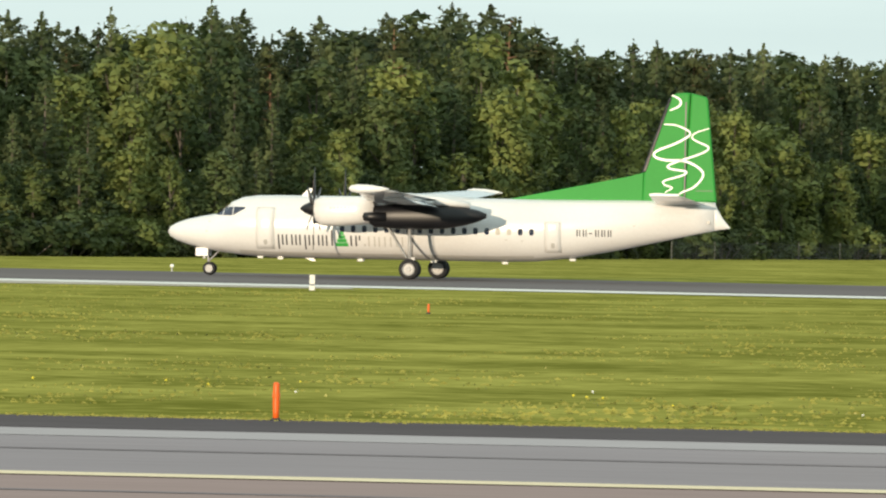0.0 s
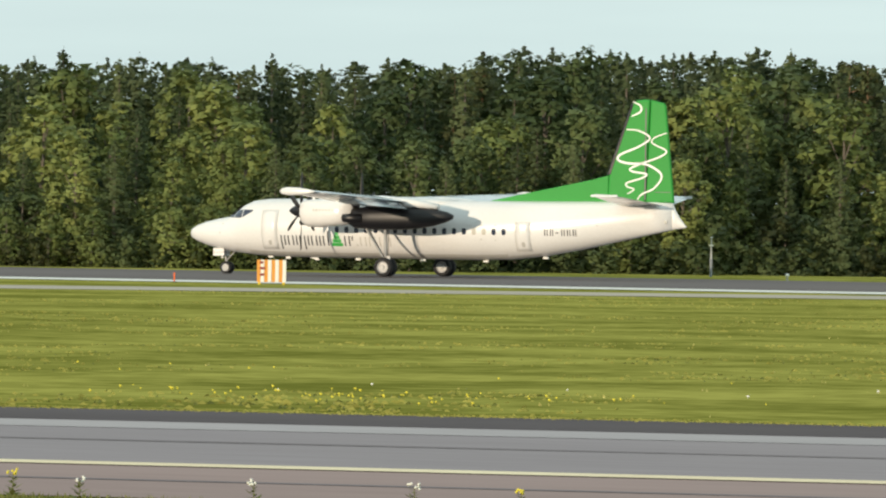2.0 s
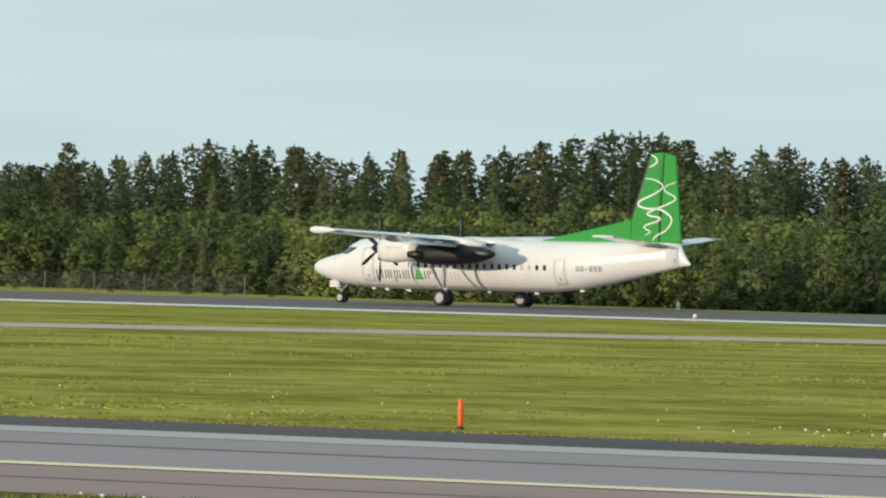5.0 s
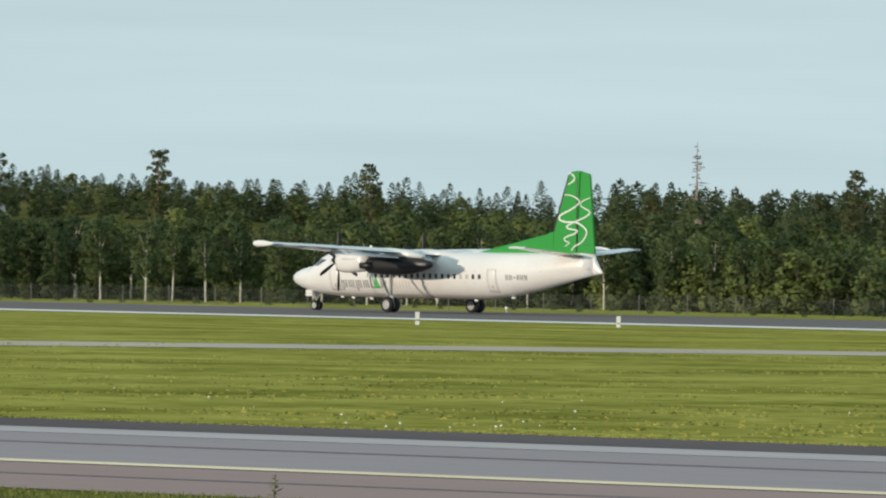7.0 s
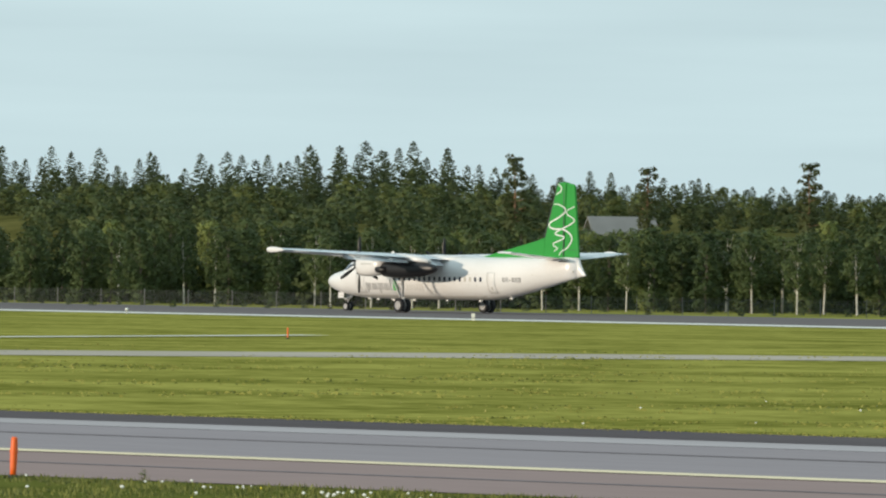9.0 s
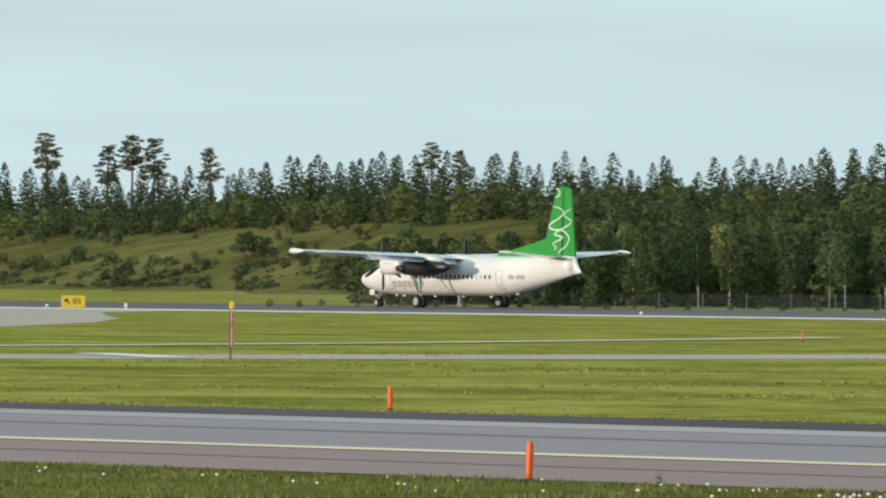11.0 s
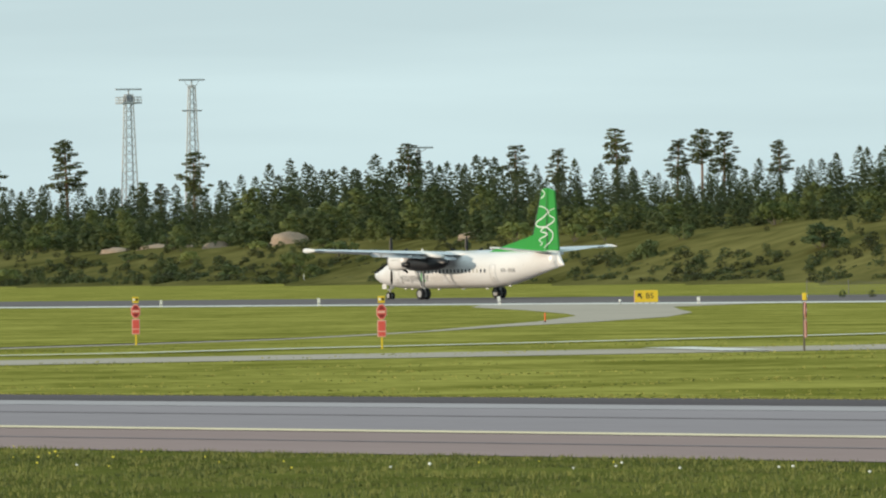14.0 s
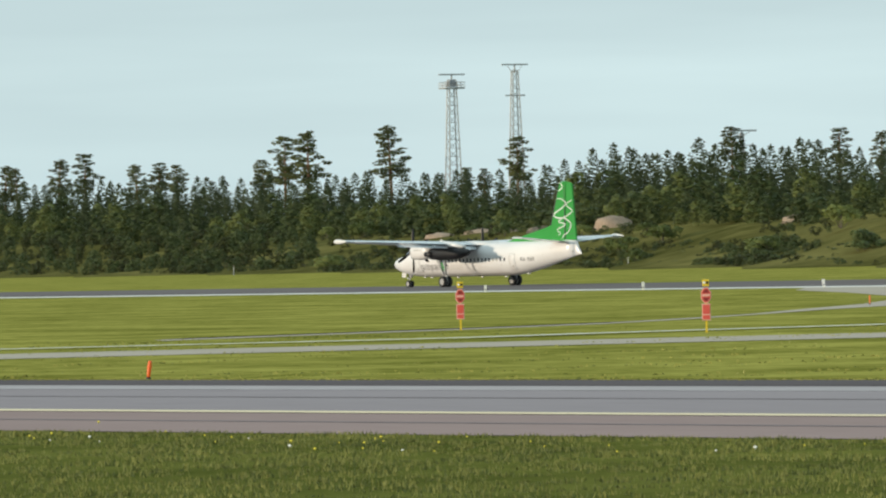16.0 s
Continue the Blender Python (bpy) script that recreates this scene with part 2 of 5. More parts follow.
def ground_z(az, d):
    """Flat airfield; past the foot of the bank the land climbs to a low plateau."""
    foot, crest = lerp_table(BANK_TABLE, az)
    w = min(1.0, max(0.0, (d - foot) / 90.0))
    lump = noise.noise(Vector((az * 2.3, d * 0.018, 0.0))) * 0.9 * w
    rise = min(145.0, max(0.0, d - foot - 90)) * 0.024
    fade = min(1.0, max(0.0, (az - 30) / 14.0))
    return (crest * (w * w * (3 - 2 * w)) + lump + rise) * fade


def build_ground():
    bm = bmesh.new()
    dists = [0.0, 20, 50, 100, 200, 350, 450, 550, 620]
    dists += [640 + 20 * i for i in range(50)] + [1700, 1900, 2200, 2800, 3600, 4600]
    azs = [-180 + 15 * i for i in range(13)] + [8 + 4 * i for i in range(7)] + [34 + 1.0 * i for i in range(42)] + [80, 95, 110, 125, 140, 155, 168]
    grid = []
    for d in dists:
        grid.append([bm.verts.new(polar(a, max(d, 0.01), ground_z(a, d))) for a in azs])
    n = len(azs)
    for i in range(len(dists) - 1):
        for j in range(n):
            k = (j + 1) % n
            f = bm.faces.new((grid[i][j], grid[i + 1][j], grid[i + 1][k], grid[i][k]))
            foot, _ = lerp_table(BANK_TABLE, azs[j])
            f.material_index = 1 if (azs[j] > 40 and dists[i] > foot - 15) else 0
    bmesh.ops.remove_doubles(bm, verts=bm.verts, dist=0.02)
    bmesh.ops.recalc_face_normals(bm, faces=bm.faces)
    for f in bm.faces:
        if f.normal.z < 0:
            f.normal_flip()
        f.smooth = True
    return tagged(part("ground", bm, (GRASS, BANK)), "mown green airfield grass rising to a rough bank", "ground", kind="structure")


build_ground()


def taxi(c, slope, x):
    return (x, c + slope * x)


def band(c0, c1, s0, s1, z, material, name, label, category, x0=-420, x1=320):
    xs = [x0 + (x1 - x0) * i / 8 for i in range(9)]
    return strip([taxi(c0, s0, x) for x in xs], [taxi(c1, s1, x) for x in xs], z, material, name, label, category)


# the near taxiway, in bands across
band(75.6, 109.2, 0.088, 0.098, 0.008, ASPHALT, "taxiway", "grey asphalt taxiway with faint long joints", "taxiway")
band(75.6, 85.0, 0.088, 0.0845, 0.014, ASPHALT_BROWN, "taxiway_shoulder", "brownish asphalt strip along the taxiway edge", "taxiway")
band(103.2, 109.2, 0.088, 0.098, 0.014, ASPHALT_DARK, "taxiway_far_shoulder", "dark asphalt shoulder beside the grass", "taxiway")
band(99.6, 102.6, 0.086, 0.087, 0.014, ASPHALT_PALE, "pale_strip", "worn pale strip of asphalt", "taxiway")
band(94.0, 94.5, 0.0845, 0.0845, 0.014, JOINT, "joint", "dark sealed joint in asphalt", "taxiway")
band(80.2, 80.55, 0.0845, 0.0845, 0.020, JOINT, "joint", "dark sealed joint in asphalt", "taxiway")
band(84.75, 85.75, 0.0845, 0.0845, 0.026, LINE_YELLOW, "yellow_line", "yellow painted taxiway edge line", "marking")

# the grass verge before the taxiway
band(30.0, 75.6, 0.088, 0.088, 0.004, VERGE, "verge", "dark green grass verge along the taxiway", "grass")

# the runway
band(290.5, 347.0, 0, 0, 0.008, RUNWAY, "runway", "grey asphalt runway", "runway", -2600, 1200)
band(290.9, 298.6, 0, 0, 0.016, LINE_WHITE, "runway_edge_line", "white painted runway edge line", "marking", -2600, 1200)

# the curved service road, centre line
ROAD = ((-60, 292), (-88, 284), (-108, 274), (-130, 261), (-150, 243), (-166, 225), (-180, 203), (-189, 184), (-195, 162), (-200, 147), (-206, 133), (-211, 119), (-218, 100), (-228, 78))
pts = smooth_path([(x, y, 0) for x, y in ROAD])
left, right = [], []
for i, p in enumerate(pts):
    d = (pts[min(i + 1, len(pts) - 1)] - pts[max(i - 1, 0)]).normalized()
    nrm = Vector((-d.y, d.x, 0))
    wd = 6.2
    left.append((p + nrm * wd)[:2])
    right.append((p - nrm * wd)[:2])
strip(left, right, 0.012, ROAD_GREY, "curved_road", "pale grey asphalt road curving across grass", "road")

# ---- the airliner: x runs aft from the nose, y away to starboard, z up ----
# station, half width, top, bottom
HULL = ((0.0, 0.02, 1.92, 1.86), (0.12, 0.22, 2.12, 1.67), (0.4, 0.42, 2.28, 1.52), (0.9, 0.66, 2.46, 1.34), (1.6, 0.90, 2.62, 1.16), (2.2, 1.06, 2.72, 1.06),
        (2.55, 1.13, 2.98, 1.01), (2.95, 1.20, 3.28, 0.97), (3.4, 1.26, 3.48, 0.92), (4.1, 1.32, 3.57, 0.87), (5.1, 1.35, 3.59, 0.84), (8.0, 1.35, 3.60, 0.83),
        (15.0, 1.35, 3.61, 0.83), (16.6, 1.33, 3.62, 0.88), (18.2, 1.24, 3.63, 1.05), (20.2, 1.00, 3.65, 1.42), (22.2, 0.68, 3.66, 1.86), (23.6, 0.40, 3.66, 2.18), (24.5, 0.20, 3.62, 2.36))


def hull_at(x):
    return lerp_table(HULL, x)


def hull_y(x, z):
    """Half width of the hull at a station and height."""
    w, t, b = hull_at(x)
    c, h = (t + b) / 2, (t - b) / 2
    k = min(0.999, abs((z - c) / h))
    return w * (1 - k ** 2.15) ** (1 / 2.15)


def hull_ring(x, w, t, b, n=40):
    c, h = (t + b) / 2, (t - b) / 2
    ring = []
    for i in range(n):
        a = 2 * math.pi * i / n
        ca, sa = math.cos(a), math.sin(a)
        ring.append((x, w * math.copysign(abs(ca) ** (2 / 2.15), ca), c + h * math.copysign(abs(sa) ** (2 / 2.15), sa)))
    return ring


def hull_patch(x0, x1, z0, z1, side, lift=0.006, nx=4, nz=4, round_=0.0):
    """A thin plate that follows the hull's side."""
    bm = bmesh.new()
    rows = []
    for i in range(nx + 1):
        x = x0 + (x1 - x0) * i / nx
        row = []
        for j in range(nz + 1):
            z = z0 + (z1 - z0) * j / nz
            xx = x
            if round_:
                e = abs(2 * j / nz - 1)
                xx = (x0 + x1) / 2 + (x - (x0 + x1) / 2) * (1 - round_ * e ** 4)
            row.append(bm.verts.new((xx, side * (hull_y(xx, z) + lift), z)))
        rows.append(row)
    for i in range(nx):
        for j in range(nz):
            bm.faces.new((rows[i][j], rows[i + 1][j], rows[i + 1][j + 1], rows[i][j + 1]))
    r = bmesh.ops.extrude_face_region(bm, geom=bm.faces[:])
    for v in (g for g in r["geom"] if isinstance(g, bmesh.types.BMVert)):
        v.co.y -= side * (lift + 0.01)
    bmesh.ops.recalc_face_normals(bm, faces=bm.faces)
    return bm


def foil(n=9, thick=0.14):
    """Outline of a wing section, chord 0..1, as (x, z)."""
    top, low = [], []
    for i in range(n + 1):
        x = 0.5 * (1 - math.cos(math.pi * i / n))
        y = 5 * thick * (0.2969 * math.sqrt(x) - 0.126 * x - 0.3516 * x * x + 0.2843 * x ** 3 - 0.1036 * x ** 4)
        top.append((x, y * 1.15))
        low.append((x, -y * 0.85))
    return top[::-1] + low[1:-1]


def wing_rings(stations, thick=0.14):
    """stations: span place y, leading edge x, chord, z."""
    return [[(lead + px * ch, y, z + pz * ch) for px, pz in foil(thick=thick)] for y, lead, ch, z in stations]


def fin_slab(outline, thick, name, material, parent, label=""):
    """A bevelled upright slab in the middle plane."""
    bm = bmesh.new()
    f = bm.faces.new([bm.verts.new((x, -thick, z)) for x, z in outline])
    r = bmesh.ops.extrude_face_region(bm, geom=[f])
    for v in (g for g in r["geom"] if isinstance(g, bmesh.types.BMVert)):
        v.co.y = thick
    bmesh.ops.recalc_face_normals(bm, faces=bm.faces)
    bmesh.ops.bevel(bm, geom=[e for e in bm.edges if abs(e.verts[0].co.y - e.verts[1].co.y) < 1e-5], offset=thick * 0.9, segments=3, affect="EDGES", profile=0.5, clamp_overlap=True)
    return part(name, bm, material, parent, label, smooth=False)


def ribbon(points, width, y, lift, side):
    """A painted stripe that follows points (x, z) in the upright plane at y."""
    p = smooth_path([(x, 0, z) for x, z in points], 7)
    bm = bmesh.new()
    prev = None
    n = len(p)
    for i, q in enumerate(p):
        d = (p[min(i + 1, n - 1)] - p[max(i - 1, 0)]).normalized()
        nr = Vector((-d.z, 0, d.x))
        w = width * (0.35 + 0.65 * math.sin(math.pi * (0.08 + 0.84 * i / n)))
        a = bm.verts.new(q + nr * w + Vector((0, side * (y + lift), 0)))
        b = bm.verts.new(q - nr * w + Vector((0, side * (y + lift), 0)))
        if prev:
            bm.faces.new((prev[0], prev[1], b, a))
        prev = (a, b)
    r = bmesh.ops.extrude_face_region(bm, geom=bm.faces[:])
    for v in (g for g in r["geom"] if isinstance(g, bmesh.types.BMVert)):
        v.co.y -= side * lift * 2
    bmesh.ops.recalc_face_normals(bm, faces=bm.faces)
    return bm


def wheel_bm(r, w, tyre):
    """A tyre or a rim about the y axis."""
    bm = bmesh.new()
    prof = [(0.62 * r, -w * 0.5), (0.86 * r, -w * 0.52), (0.97 * r, -w * 0.36), (r, 0), (0.97 * r, w * 0.36), (0.86 * r, w * 0.52), (0.62 * r, w * 0.5)] if tyre else \
        [(0.02, -w * 0.46), (0.2 * r, -w * 0.5), (0.24 * r, -w * 0.34), (0.5 * r, -w * 0.30), (0.63 * r, -w * 0.46), (0.63 * r, w * 0.46), (0.5 * r, w * 0.30), (0.24 * r, w * 0.34), (0.2 * r, w * 0.5), (0.02, w * 0.46)]
    n = 28
    vs = [[bm.verts.new((math.cos(2 * math.pi * i / n) * rr, yy, math.sin(2 * math.pi * i / n) * rr)) for rr, yy in prof] for i in range(n)]
    m = len(prof)
    for i in range(n):
        for j in range(m - 1):
            bm.faces.new((vs[i][j], vs[(i + 1) % n][j], vs[(i + 1) % n][j + 1], vs[i][j + 1]))
    if not tyre:
        bm.faces.new([v[0] for v in vs])
        bm.faces.new([v[-1] for v in vs])
        for k in range(8):
            a = 2 * math.pi * k / 8
            for sg in (-1, 1):
                add_tube(bm, (math.cos(a) * 0.4 * r, sg * w * 0.30, math.sin(a) * 0.4 * r), (math.cos(a) * 0.4 * r, sg * w * 0.36, math.sin(a) * 0.4 * r), 0.06 * r, seg=6)
    bmesh.ops.recalc_face_normals(bm, faces=bm.faces)
    return bm


SPINNERS = []
ROLLERS = []


def build_wheel(parent, x, y, r, w, name):
    hub = new(name)
    hub.parent = parent
    hub.location = (x, y, r)
    part("tyre", wheel_bm(r, w, True), RUBBER, hub, "black rubber tyre", smooth=True)
    part("rim", wheel_bm(r, w, False), METAL, hub, "pale metal rim")
    ROLLERS.append((hub, (x, y, r), r))


def build_propeller(parent, x, y, z):
    hub = new("propeller")
    hub.parent = parent
    hub.location = (x, y, z)
    prof = [(-0.62, 0.015), (-0.55, 0.09), (-0.42, 0.18), (-0.2, 0.28), (0.0, 0.34), (0.2, 0.36), (0.32, 0.36)]
    part("spinner", loft([[(px, math.cos(2 * math.pi * i / 20) * pr, math.sin(2 * math.pi * i / 20) * pr) for i in range(20)] for px, pr in prof]), BLACK, hub, "black pointed spinner", smooth=True)
    for k in range(6):
        rings = []
        for rr, ch, tw, th in ((0.28, 0.12, 34, 0.10), (0.55, 0.20, 27, 0.05), (1.0, 0.27, 14, 0.030), (1.45, 0.25, 5, 0.020), (1.72, 0.19, 1, 0.014), (1.83, 0.09, 0, 0.008)):
            ca, sa = math.cos(radians(tw)), math.sin(radians(tw))
            ring = []
            for px, pz in ((-0.5, 0), (-0.2, 1), (0.25, 0.8), (0.5, 0), (0.25, -0.4), (-0.2, -0.5)):
                a, b = px * ch, pz * th * 0.5
                ring.append(Vector((a * sa + b * ca, a * ca - b * sa, rr)))
            rings.append(ring)
        bm = loft(rings)
        bmesh.ops.rotate(bm, verts=bm.verts, cent=(0, 0, 0), matrix=Matrix.Rotation(radians(60 * k), 3, "X"))
        part("blade", bm, BLACK, hub, "black propeller blade", smooth=True)
    SPINNERS.append((hub, (x, y, z)))


def build_nacelle(parent, side):
    y0 = 3.6 * side
    z0 = 3.02

    def ring(x, hw, t, b, n=24, p=2.5):
        c, h = (t + b) / 2, (t - b) / 2
        o = []
        for i in range(n):
            a = 2 * math.pi * i / n
            ca, sa = math.cos(a), math.sin(a)
            o.append((x, y0 + hw * math.copysign(abs(ca) ** (2 / p), ca), c + h * math.copysign(abs(sa) ** (2 / p), sa)))
        return o
    white = [(7.32, 0.34, 3.42, 2.58), (7.40, 0.44, 3.50, 2.40), (7.7, 0.52, 3.55, 2.28), (8.4, 0.58, 3.58, 2.26), (9.2, 0.60, 3.60, 2.34), (10.0, 0.60, 3.62, 2.42)]
    nac = part("nacelle", loft([ring(*r) for r in white]), WHITE, parent, "white engine cowling", smooth=True)
    part("air_intake", loft([ring(7.29, 0.24, 2.60, 2.36), ring(7.5, 0.28, 2.62, 2.34)]), BLACK, nac, "dark chin intake")
    dark = [(9.75, 0.30, 3.02, 2.62), (9.82, 0.50, 3.10, 2.38), (10.02, 0.565, 3.20, 2.26), (11.0, 0.60, 3.30, 2.20), (12.3, 0.60, 3.34, 2.20), (13.2, 0.56, 3.30, 2.26), (14.0, 0.44, 3.20, 2.40), (14.6, 0.28, 3.08, 2.58), (14.95, 0.08, 2.94, 2.74)]
    part("rear_nacelle", loft([ring(*r) for r in dark]), BLACK, nac, "black rear nacelle with gear bay", smooth=True)
    part("exhaust_pipe", loft([[(x, y0 - side * 0.0 - 0.52 + math.cos(2 * math.pi * i / 14) * r, 2.72 + math.sin(2 * math.pi * i / 14) * r) for i in range(14)] for x, r in ((9.55, 0.05), (9.62, 0.19), (9.9, 0.22), (10.6, 0.2))]), BLACK, nac, "black exhaust stub", smooth=True)
    part("wing_fairing", loft([ring(9.4, 0.25, 3.66, 3.4), ring(10.0, 0.55, 3.76, 3.3), ring(11.5, 0.62, 3.78, 3.25), ring(13.0, 0.50, 3.66, 3.20), ring(14.2, 0.18, 3.42, 3.16)]), WHITE, nac, smooth=True)
    for k in range(7):
        part("mark", box(8.1 + k * 0.16, y0 - 0.006 + side * 0.588, 3.02, 8.18 + k * 0.16, y0 + 0.006 + side * 0.588, 3.12), PALE_MARK, nac)
    build_propeller(parent, 7.28, y0, z0)


def build_main_gear(parent, side):
    y0 = 3.6 * side
    leg = part("main_leg", tube((11.55, y0, 2.4), (11.6, y0, 0.5), 0.085, 0.07, 12), METAL, parent, "pale metal main gear leg", smooth=True)
    part("drag_brace", tube((10.55, y0 - 0.12, 2.35), (11.45, y0 - 0.05, 0.95), 0.05, 0.045), METAL, leg)
    part("drag_brace", tube((10.55, y0 + 0.12, 2.35), (11.45, y0 + 0.05, 0.95), 0.05, 0.045), METAL, leg)
    part("torque_link", box(11.64, y0 - 0.05, 0.62, 11.82, y0 + 0.05, 0.98, 0.02), METAL, leg)
    part("axle", tube((11.6, y0 - 0.36, 0.46), (11.6, y0 + 0.36, 0.46), 0.06), METAL, leg)
    part("hose", tube((11.72, y0, 2.3), (11.68, y0 + 0.03, 0.9), 0.018, seg=6), RUBBER, leg)
    for dy in (-0.27, 0.27):
        build_wheel(parent, 11.6, y0 + dy, 0.45, 0.30, "main_wheel")


def build_airliner():
    plane = thing("airliner", "white twin-turboprop high-wing airliner with a green fin, rolling on the runway", "aircraft")
    xs = [h[0] for h in HULL]
    extra = sorted(set(xs + [6.5, 9.5, 11.0, 12.5, 13.8, 19.2, 21.2, 22.9]))
    bm = loft([hull_ring(x, *hull_at(x)) for x in extra])
    for f in bm.faces:
        f.material_index = 1 if f.calc_center_median().z < 1.12 and f.calc_center_median().x > 3.4 and f.calc_center_median().x < 19 else 0
    hull = part("fuselage", bm, (WHITE, GREY_BELLY), plane, "white fuselage with a pale grey belly", smooth=True)
    # tail end behind the hull
    part("tail_cone", loft([hull_ring(24.45, 0.20, 3.62, 2.35, 24), hull_ring(24.62, 0.16, 3.3, 2.40, 24), hull_ring(24.85, 0.11, 2.92, 2.43, 24), hull_ring(25.1, 0.05, 2.60, 2.47, 24), hull_ring(25.18, 0.01, 2.54, 2.50, 24)]), WHITE, plane, smooth=True)
    part("tail_lamp", box(24.2, -0.31, 2.66, 24.32, -0.25, 2.80, 0.02), PALE_MARK, plane)
    # cockpit glazing
    for side in (-1, 1):
        for x0, x1, za, zb, zc, zd in ((2.24, 2.64, 2.68, 2.66, 2.73, 3.00), (2.68, 3.12, 2.66, 2.66, 3.01, 3.05), (3.16, 3.68, 2.67, 2.97, 3.05, 3.04)):
            bm = bmesh.new()
            rows = []
            for i in range(4):
                k = i / 3
                x = x0 + (x1 - x0) * k
                lo, hi = za + (zb - za) * k, zc + (zd - zc) * k
                rows.append([bm.verts.new((x, side * (hull_y(x, lo + (hi - lo) * j / 3) + 0.012), lo + (hi - lo) * j / 3)) for j in range(4)])
            for i in range(3):
                for j in range(3):
                    bm.faces.new((rows[i][j], rows[i + 1][j], rows[i + 1][j + 1], rows[i][j + 1]))
            bmesh.ops.recalc_face_normals(bm, faces=bm.faces)
            part("cockpit_window", bm, GLASS_DARK, hull, "dark cockpit window", smooth=True)
    for side in (-1, 1):
        bm = bmesh.new()
        q = [bm.verts.new(p) for p in ((2.22, side * 0.04, 2.765), (2.30, side * 0.60, 2.76), (2.86, side * 0.55, 3.20), (2.88, side * 0.04, 3.255))]
        bm.faces.new(q)
        part("windscreen", bm, GLASS_DARK, hull, "dark windscreen pane")
    # cabin windows and doors
    for side in (-1, 1):
        for k in range(18):
            x = 8.12 + 0.497 * k
            pane = WIN_BLIND if k in (14, 15) else GLASS_DARK
            part("cabin_window", hull_patch(x - 0.105, x + 0.105, 2.02, 2.31, side, 0.008, 2, 4, 0.35), pane, hull, "drawn-blind cabin window" if k in (14, 15) else "dark cabin window")
        for x0, x1, z0, z1 in ((4.25, 5.05, 1.22, 3.02), (17.15, 17.85, 1.30, 2.62)):
            door = part("door", hull_patch(x0, x1, z0, z1, side, 0.004, 3, 10), WHITE, hull, "white cabin door with grey seams", smooth=True)
            t = 0.022
            for a in ((x0 - t, x0, z0, z1), (x1, x1 + t, z0, z1), (x0, x1, z1, z1 + t), (x0, x1, z0 - t, z0)):
                part("door_seam", hull_patch(*a, side, 0.007, 2, 10), SEAM, door)
            part("door_window", hull_patch((x0 + x1) / 2 - 0.09, (x0 + x1) / 2 + 0.09, z0 + 0.18, z0 + 0.40, side, 0.009, 2, 2, 0.3), SEAM, door)
    # painted name: plain bars in its colours
    for side in (-1, 1):
        x = 5.22
        for k, (lo, hi) in enumerate(((1.22, 1.86), (1.40, 1.86), (1.22, 1.86), (1.40, 1.86), (1.40, 2.08))):
            offs = ((0.0, lo, hi), (0.18, 1.40, 1.86), (0.36, 1.40, 1.86)) if k < 4 else ((0.0, lo, hi),)
            for dx, z0, z1 in offs:
                part("name_bar", hull_patch(x + dx, x + dx + 0.07, z0, z1, side, 0.006, 2, 5), DARK_MARK, hull, "dark grey painted bar")
            x += 0.60 if k < 4 else 0.20
        for i in range(4):
            hw = 0.28 - 0.065 * i
            part("green_mark", hull_patch(x + 0.28 - hw, x + 0.28 + hw, 1.38 + 0.17 * i, 1.535 + 0.17 * i, side, 0.006, 3, 2), GREEN_MARK, hull, "green stepped painted mark")
        x += 0.66
        for dx, z0 in ((0.0, 1.40), (0.22, 1.40), (0.38, 1.66)):
            part("name_bar", hull_patch(x + dx, x + dx + 0.07, z0, 1.86, side, 0.006, 2, 5), DARK_MARK, hull)
        x += 0.62
        for n_bars, wide in ((1, 0.18), (2, 0.46), (2, 0.52), (3, 0.7)):
            for i in range(n_bars):
                part("pale_bar", hull_patch(x + 0.26 * i, x + 0.26 * i + 0.06, 1.40, 1.50 if n_bars == 1 else 1.84, side, 0.005, 2, 4), PALE_MARK, hull, "pale grey painted bar")
            x += wide
        # registration as plain bars
        for k in range(6):
            x = 18.55 + 0.27 * k
            if k == 2:
                part("registration_bar", hull_patch(x, x + 0.14, 2.13, 2.18, side, 0.006, 2, 2), DARK_MARK, hull)
            else:
                part("registration_bar", hull_patch(x, x + 0.055, 2.02, 2.32, side, 0.006, 2, 3), DARK_MARK, hull)
                part("registration_bar", hull_patch(x + 0.12, x + 0.165, 2.02, 2.32, side, 0.006, 2, 3), DARK_MARK, hull)
        for x, z in ((15.4, 2.45), (16.1, 2.45), (15.4, 1.78), (16.1, 1.75), (2.0, 2.35), (1.9, 1.92), (21.0, 2.5)):
            part("static_port", hull_patch(x, x + 0.09, z, z + 0.04, side, 0.006, 2, 2), SEAM, hull)
    # lights and aerials under the belly
    for x, z in ((4.1, 0.86), (5.0, 0.82), (8.6, 0.80), (11.9, 0.80), (15.1, 0.80), (18.1, 1.00)):
        part("belly_lamp", box(x, -0.16, z - 0.07, x + 0.26, -0.02, z + 0.03, 0.03), LIGHT_LENS, hull, "clear belly lamp")
    part("belly_aerial", fin_aerial(6.2, 0.83, -0.13), WHITE, hull)
    part("roof_aerial", fin_aerial(6.0, 3.57, 0.34), WHITE, hull, "white blade aerial")
    # wing
    st = ((0.0, 9.35, 3.55, 3.36), (3.6, 9.60, 3.25, 3.49), (6.4, 9.95, 2.75, 3.60), (10.5, 10.55, 2.05, 3.76), (13.9, 11.02, 1.45, 3.89), (14.25, 11.12, 1.25, 3.90))
